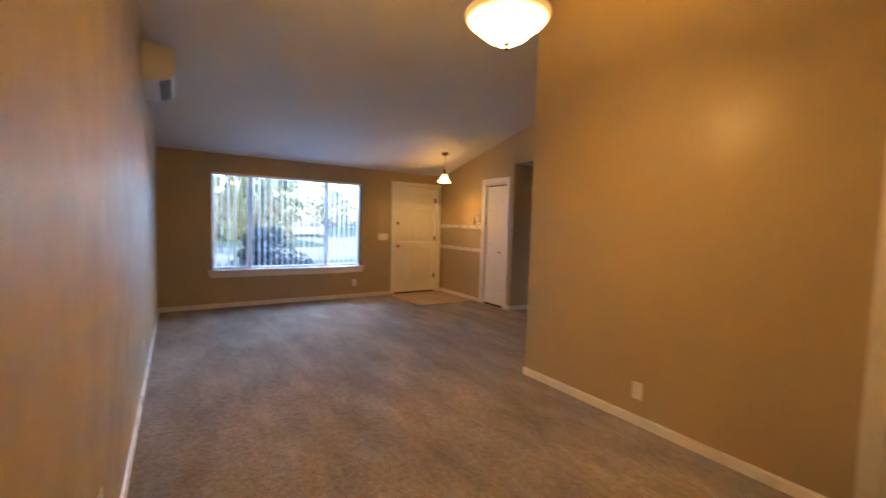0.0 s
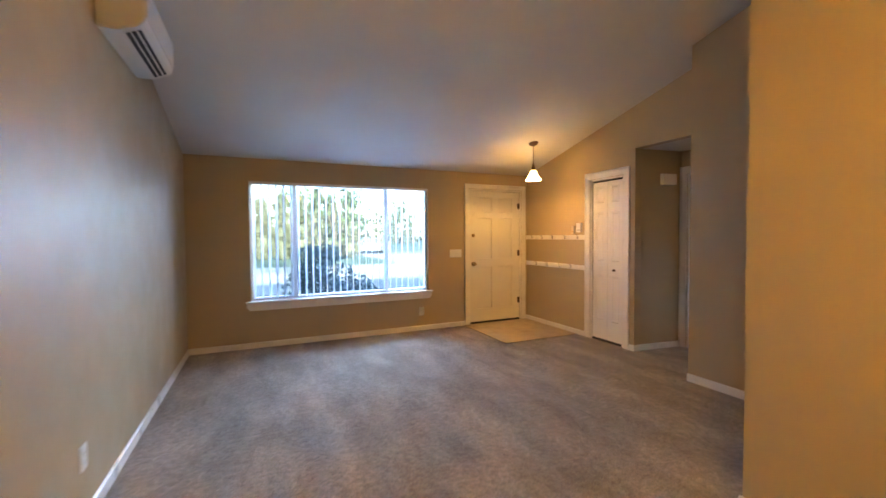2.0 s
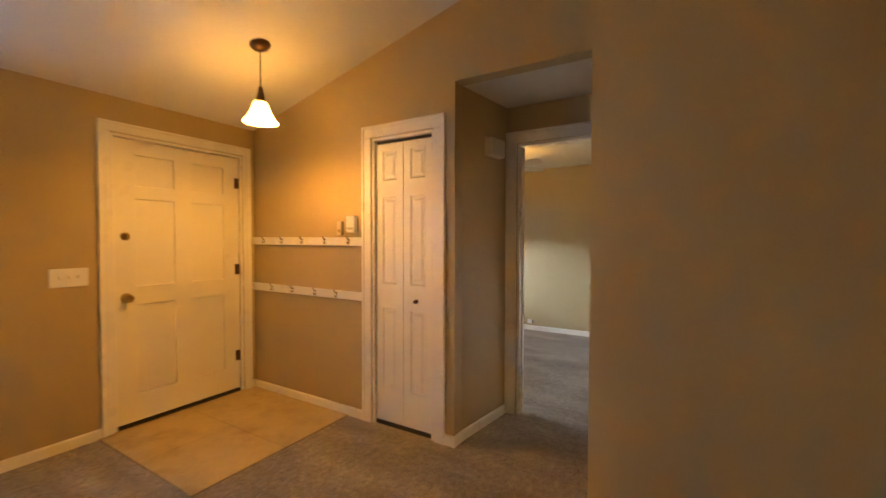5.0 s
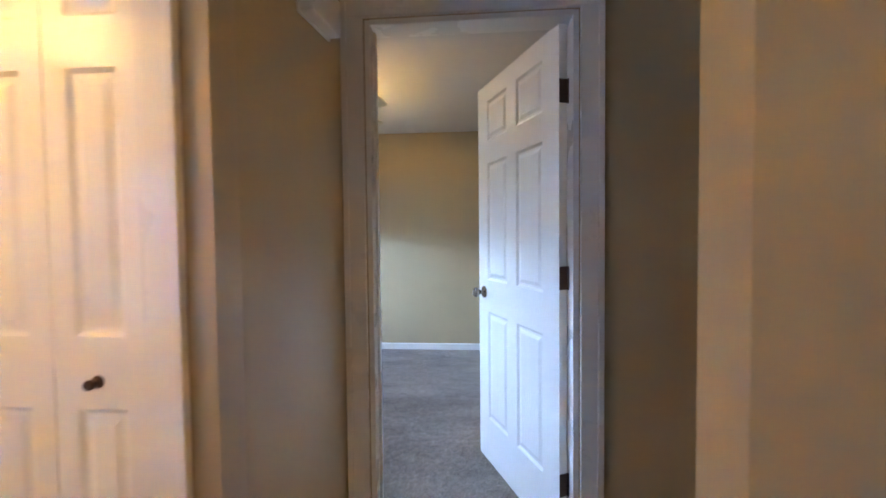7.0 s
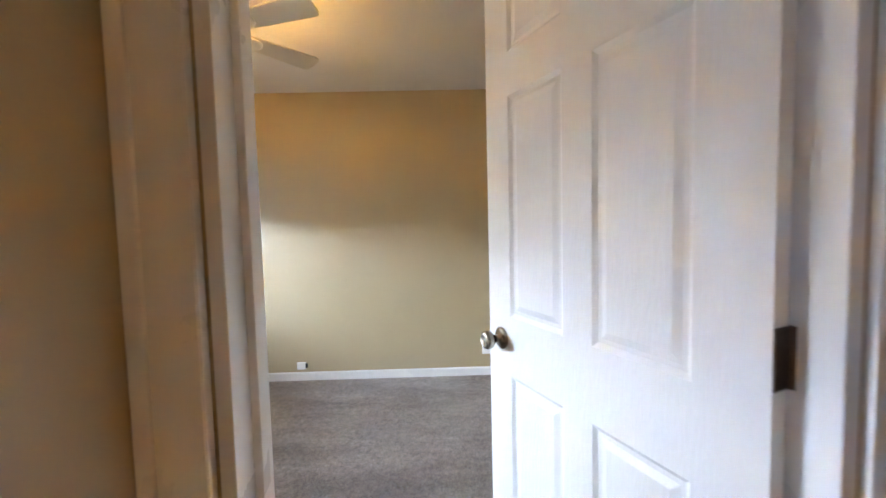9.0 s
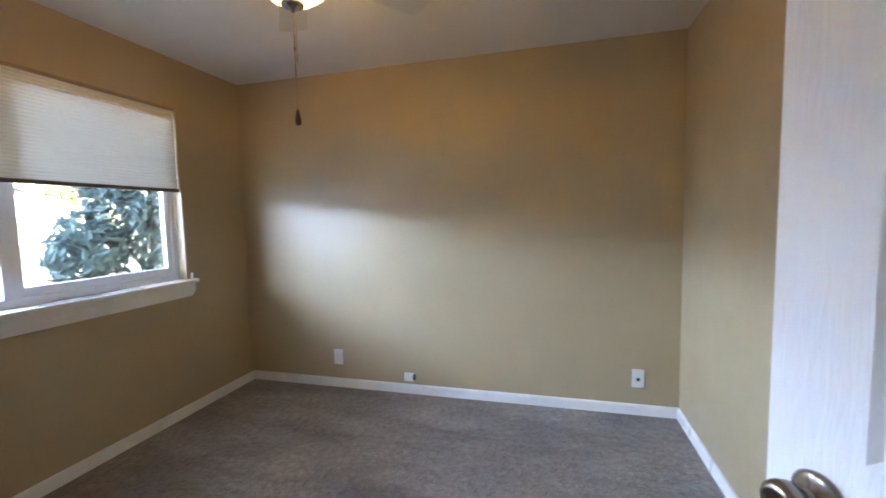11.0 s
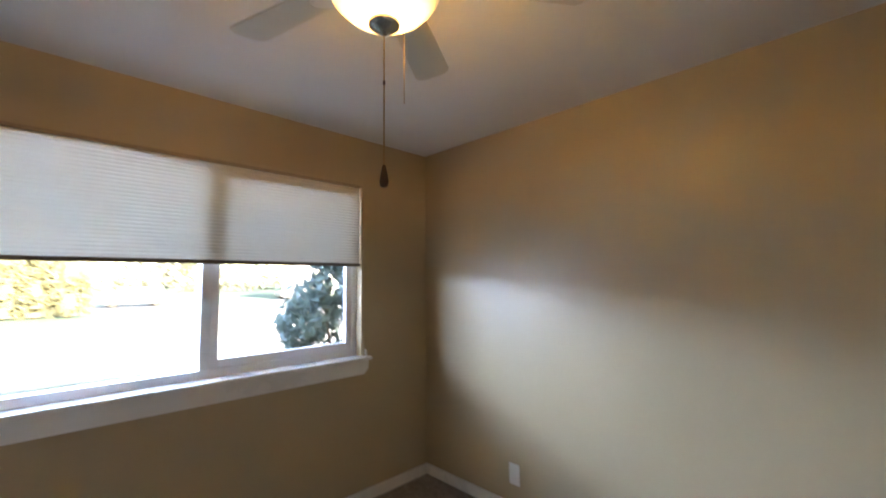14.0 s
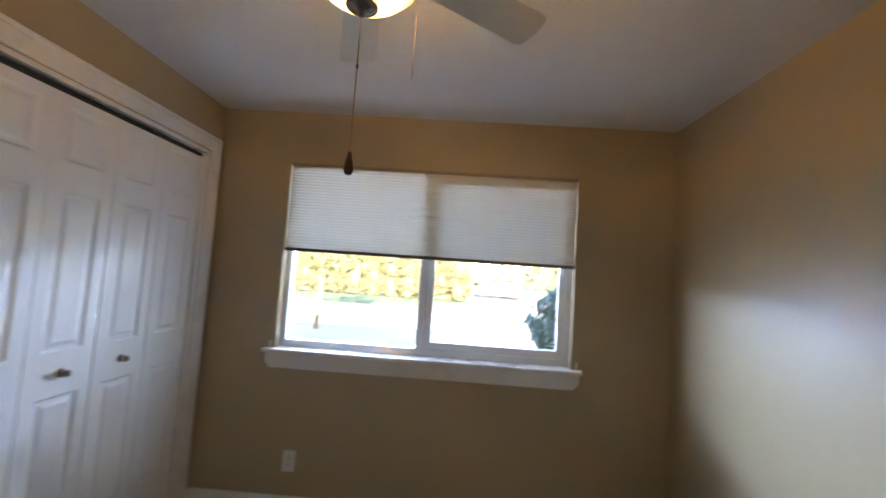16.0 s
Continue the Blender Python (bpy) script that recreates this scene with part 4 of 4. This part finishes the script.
tagged(part("pavement_drive", box((4.6, -4.0, GROUND - 0.1), (12.0, 7.398, GROUND + 0.02)), CONCRETE), "pale sunlit concrete drive beside the house", "driveway", "", "structure")
tagged(part("pavement_apron", box((4.2, 18.602, GROUND - 0.1), (34.0, 32.9, GROUND + 0.02)), CONCRETE), "pale sunlit concrete apron towards the street", "driveway", "", "structure")
tagged(part("road", box((-200, 33.0, GROUND - 0.1), (200, 39.5, GROUND + 0.02)), ASPHALT), "grey asphalt street", "road", "", "structure")
tagged(part("porch", box((-1.6, 0.16, GROUND), (0.6, 1.5, -0.03), 0.01), CONCRETE), "concrete porch step at the front door", "porch", "", "structure")
FOUND = speckled("foundation", (0.40, 0.39, 0.37), 12, 0.9, 1.1)
tagged(part("foundation", box((LEFT - THICK, BACK - 0.1, GROUND), (BED_R + THICK, 0.158, -0.2)), FOUND), "concrete foundation of the house", "foundation", "", "structure")


def leafage(name, base, rough=0.45, through_light=0.3, lo=0.55, hi=1.6):
    m, n, l, b = mat(name, base, rough, 0, 0.5)
    geo = n.new("ShaderNodeNewGeometry")
    r = ramp(n, l, geo.outputs["Random Per Island"], [(0.0, shade(base, lo)), (0.5, base), (1.0, shade(base, hi))])
    l.new(r.outputs[0], b.inputs["Base Color"])
    t = n.new("ShaderNodeBsdfTranslucent")
    l.new(r.outputs[0], t.inputs["Color"])
    mx = n.new("ShaderNodeMixShader")
    mx.inputs[0].default_value = through_light
    l.new(b.outputs[0], mx.inputs[1])
    l.new(t.outputs[0], mx.inputs[2])
    l.new(mx.outputs[0], n["Material Output"].inputs["Surface"])
    return m


LAUREL = leafage("laurel_leaf", (0.080, 0.120, 0.110), 0.6, 0.35, 0.7, 1.35)
CEDAR = leafage("cedar_spray", (0.120, 0.118, 0.065), 0.8, 0.3, 0.75, 1.3)
BROADLEAF = leafage("broad_leaf", (0.085, 0.105, 0.045), 0.5, 0.35)
AUTUMN = leafage("autumn_leaf", (0.12, 0.09, 0.04), 0.5, 0.35)
BARK = speckled("bark", (0.12, 0.09, 0.065), 25, 0.6, 1.4, 0.95, 2.0, 0.02)
rng = np.random.default_rng(4)


def leaves_mesh(name, centres, normals, length, width, material, parent, fold=0.25):
    """Many folded leaves, each a small island of four triangles."""
    verts, faces = [], []
    for c, nr in zip(centres, normals):
        nr = Vector(nr).normalized()
        t = Vector(rng.normal(size=3))
        t = (t - t.dot(nr) * nr)
        t.z -= 0.35
        t.normalize()
        s = nr.cross(t).normalized()
        c = Vector(c)
        ln, wd = length * rng.uniform(0.7, 1.25), width * rng.uniform(0.75, 1.2)
        i = len(verts)
        verts += [c - t * ln / 2, c + s * wd / 2 + nr * wd * fold, c + t * ln / 2, c - s * wd / 2 + nr * wd * fold, c + t * ln * 0.02]
        faces += [(i, i + 1, i + 4), (i + 1, i + 2, i + 4), (i + 2, i + 3, i + 4), (i + 3, i, i + 4)]
    me = bpy.data.meshes.new(name)
    me.from_pydata([tuple(p) for p in verts], [], faces)
    me.materials.append(material)
    ob = new(name, me)
    ob.parent = parent
    return ob


def clumped(n, clumps, spread):
    """Points on the shells of many small clumps, with their outward normals."""
    pts, nrm = [], []
    for k in range(n):
        c, r = clumps[rng.integers(len(clumps))]
        d = rng.normal(size=3)
        d /= np.linalg.norm(d)
        pts.append(np.array(c) + d * r * rng.uniform(0.55, 1.0) ** 0.6)
        nrm.append(d + rng.normal(size=3) * spread)
    return pts, nrm


def taper(points, radii, seg=8):
    bm = bmesh.new()
    rings = []
    for p, r in zip(points, radii):
        rings.append([bm.verts.new((p[0] + r * math.cos(2 * math.pi * k / seg), p[1] + r * math.sin(2 * math.pi * k / seg), p[2])) for k in range(seg)])
    for a, b in zip(rings, rings[1:]):
        for k in range(seg):
            bm.faces.new((a[k], a[(k + 1) % seg], b[(k + 1) % seg], b[k]))
    bm.faces.new(rings[0][::-1])
    bm.faces.new(rings[-1])
    return bm


def shrub(name, x, y, rx, ry, h, leaves, length, width, material, label, stems=6):
    root = hub(name, pose(x, y, GROUND), label, "shrub")
    clumps = []
    for k in range(34):
        a, r = rng.uniform(0, 2 * math.pi), math.sqrt(rng.uniform(0.05, 1))
        z = h * (0.18 + 0.82 * rng.uniform(0, 1))
        shrink = 1.0 - 0.45 * max(0, z / h - 0.55) / 0.45
        clumps.append(((rx * 0.8 * r * shrink * math.cos(a), ry * 0.8 * r * shrink * math.sin(a), z - 0.1), rng.uniform(0.16, 0.30)))
    for k in range(stems):
        c = clumps[k * 5][0]
        part("stem", taper(((c[0] * 0.15, c[1] * 0.15, 0), (c[0] * 0.5, c[1] * 0.5, c[2] * 0.5), c), (0.022, 0.015, 0.006), 6), BARK, root)
    p, n = clumped(leaves, clumps, 0.5)
    leaves_mesh("foliage", p, n, length, width, material, root)
    return root


shrub("laurel_shrub", 3.62, 1.25, 0.75, 0.60, 2.5, 5200, 0.135, 0.052, LAUREL, "dark glossy broad-leaved laurel shrub by the bedroom window")
shrub("garden_shrub", -2.85, 1.75, 0.85, 0.60, 1.50, 2600, 0.11, 0.045, LAUREL, "dark leafy garden shrub below the living room window")


def cedar(name, h, r):
    root = hub(name, Matrix.Identity(4), "tall columnar yellow-green cedar in a hedge row", "tree", "hedge row")
    part("trunk", taper(((0, 0, 0), (0, 0, h * 0.5), (0.05, 0, h * 0.9)), (0.11, 0.07, 0.02)), BARK, root)
    clumps = []
    for k in range(90):
        z = h * rng.uniform(0.04, 0.98)
        rr = r * (1 - (z / h) ** 2.2 * 0.8) * rng.uniform(0.55, 1.0)
        a = rng.uniform(0, 2 * math.pi)
        clumps.append(((rr * math.cos(a), rr * math.sin(a), z), rng.uniform(0.16, 0.34)))
    part("inner_crown", taper([(0, 0, h * q) for q in (0.02, 0.3, 0.6, 0.85, 0.97)], [r * q for q in (0.50, 0.54, 0.42, 0.22, 0.05)], 9), CEDAR, root)
    p, n = clumped(2600, clumps, 0.6)
    leaves_mesh("crown", p, n, 0.24, 0.11, CEDAR, root)
    return root


models = [cedar("cedar", 4.6, 0.85), cedar("cedar", 5.2, 0.95)]
HEDGE_Y = 27.0
for k in range(30):
    x = -34 + k * 1.26 + rng.uniform(-0.15, 0.15)
    m = pose(x, HEDGE_Y + rng.uniform(-0.4, 0.4), GROUND, 0, 0, rng.uniform(0, 360))
    if k < 2:
        models[k].matrix_basis = m
    else:
        copy_thing(models[k % 2], m)


def tree(name, x, y, h, r, material, label, leaves=2200, size=0.22, trunk_r=0.16, low=0.35):
    root = hub(name, pose(x, y, GROUND), label, "tree")
    part("trunk", taper(((0, 0, 0), (0.08, 0.03, h * 0.35), (0.0, 0.1, h * 0.75)), (trunk_r, trunk_r * 0.7, trunk_r * 0.25)), BARK, root)
    clumps = []
    for k in range(46):
        d = rng.normal(size=3)
        d /= np.linalg.norm(d)
        q = rng.uniform(0.25, 1.0) ** 0.5
        c = (d[0] * r * q, d[1] * r * q, h * (low + (1 - low) / 2) + d[2] * h * (1 - low) / 2 * q)
        clumps.append((c, rng.uniform(0.14, 0.30) * r))
    for k in range(6):
        c = clumps[k * 6][0]
        part("limb", taper(((0.05, 0.05, h * 0.33), (c[0] * 0.5, c[1] * 0.5, (h * 0.36 + c[2]) / 2), c), (trunk_r * 0.45, trunk_r * 0.3, trunk_r * 0.1), 6), BARK, root)
    p, n = clumped(leaves, clumps, 0.7)
    leaves_mesh("crown", p, n, size * 1.5, size, material, root)
    return root


tree("garden_tree", -1.6, 9.0, 5.2, 1.5, BROADLEAF, "slender dark-leaved garden tree on the lawn", 1500, 0.11, 0.07, 0.25)
tree("street_tree", 12.6, 44.0, 6.0, 1.9, BROADLEAF, "small green tree across the street", 1500, 0.16, 0.1, 0.15)
tree("street_tree", -9.0, 38.0, 12.0, 4.5, BROADLEAF, "tall green tree behind the hedge")
tree("street_tree", -22.0, 40.0, 13.0, 5.0, BROADLEAF, "tall green tree behind the hedge")
tree("street_tree", 34.0, 48.0, 11.0, 4.5, BROADLEAF, "broad green tree across the street")
tree("maple_tree", 44.0, 30.0, 8.0, 3.5, AUTUMN, "tree with yellowing leaves across the street")

# house across the street
SIDING = speckled("pale_siding", (0.55, 0.53, 0.50), 3, 0.95, 1.05)
SLATE = speckled("blue_grey_roof", (0.20, 0.25, 0.33), 6, 0.8, 1.2)
GARAGE = speckled("garage_door_paint", (0.07, 0.08, 0.10), 3, 0.9, 1.1)
nh = hub("neighbour_house", pose(20.0, 41.5, GROUND, 0, 0, -24), "pale single-storey gabled house with a blue-grey roof across the street", "house")
part("wall", prism(((0, 0), (8.6, 0), (8.6, 2.7), (4.3, 4.75), (0, 2.7)), "y", 0, 9), SIDING, nh)
for side in (-1, 1):
    ends = ((4.3, 4.78), (4.3 + side * 5.0, 2.40), (4.3 + side * 5.0, 2.58), (4.3, 4.98))
    part("roof", prism(ends, "y", -0.6, 9.6), SLATE, nh, "blue-grey shingle roof slope")
    edge = ((4.3, 4.80), (4.3 + side * 5.02, 2.40), (4.3 + side * 5.02, 2.60), (4.3, 5.00))
    part("bargeboard", prism(edge, "y", -0.66, -0.602), SLATE, nh, "blue-grey bargeboard")
door = part("garage_door", box((0.5, -0.06, 0.05), (3.1, 0.0, 2.15), 0.02), GARAGE, nh, "dark panelled garage door")
for k in range(4):
    part("panel", box((0.58, -0.085, 0.12 + k * 0.51), (3.02, -0.062, 0.56 + k * 0.51), 0.01), GARAGE, door)
for x in (4.2, 6.4):
    wn2 = part("window", box((x, -0.05, 0.95), (x + 1.5, 0.0, 2.05), 0.02), VINYL, nh)
    part("pane", box((x + 0.08, -0.058, 1.03), (x + 1.42, -0.05, 1.97)), GARAGE, wn2, "dark reflecting window pane")

# cars parked along the street
CAR_BLUE = mat("dark_blue_car_paint", (0.05, 0.065, 0.10), 0.25)[0]
CAR_GLASS = mat("car_window_glass", (0.03, 0.035, 0.04), 0.08)[0]
TYRE = mat("tyre_rubber", (0.02, 0.02, 0.02), 0.85)[0]
car = hub("parked_car", pose(18.0, 37.2, GROUND + 0.02), "dark blue estate car parked at the kerb across the street", "car", "parked cars")
bm = prism(((0.0, 0.35), (0.05, 0.80), (0.95, 0.92), (1.55, 1.45), (3.7, 1.50), (4.25, 1.00), (4.35, 0.85), (4.35, 0.35), (3.9, 0.22), (0.4, 0.22)), "y", 0, 1.75)
bmesh.ops.bevel(bm, geom=list(bm.edges), offset=0.05, segments=2, affect="EDGES")
part("body", bm, CAR_BLUE, car)
for y in (-0.006, 1.751):
    for a, b, c, d in ((1.12, 1.66, 2.45, 2.45), (2.53, 2.53, 3.62, 3.95)):
        part("window", prism(((a, 0.97), (d, 0.99), (c, 1.42), (b, 1.40)), "y", y, y + 0.005), CAR_GLASS, car, "dark car window")
for x in (0.85, 3.5):
    for y in (0.0, 1.56):
        wheel = part("wheel", lathe([(0.22, 0), (0.32, 0.0), (0.335, 0.03), (0.335, 0.16), (0.32, 0.19), (0.22, 0.19), (0.22, 0)], 24), TYRE, car, "black tyre", True)
        wheel.matrix_basis = pose(x, y + 0.19, 0.335, 90, 0, 0)
        part("rim", lathe([(0, 0.02), (0.08, 0.0), (0.22, 0.03), (0.22, 0.16), (0.08, 0.19), (0, 0.17)], 20), NICKEL, wheel, "grey metal rim")
copy_thing(car, pose(4.2, 35.4, GROUND + 0.02))

# far tree line
fw = []
fn = []
for k in range(260):
    a = radians(rng.uniform(-75, 75))
    d = rng.uniform(85, 120)
    base = (d * math.sin(a), d * math.cos(a))
    hh = rng.uniform(5, 11)
    for j in range(44):
        fw.append((base[0] + rng.normal() * 2.2, base[1] + rng.normal() * 2.2, GROUND + hh * rng.uniform(0, 1)))
        fn.append(rng.normal(size=3))
far = leaves_mesh("far_woods", fw, fn, 1.1, 0.8, leafage("far_leaf", (0.12, 0.12, 0.085), 0.7, 0.3), None)
tagged(far, "distant belt of green woodland", "woods", "", "stuff")
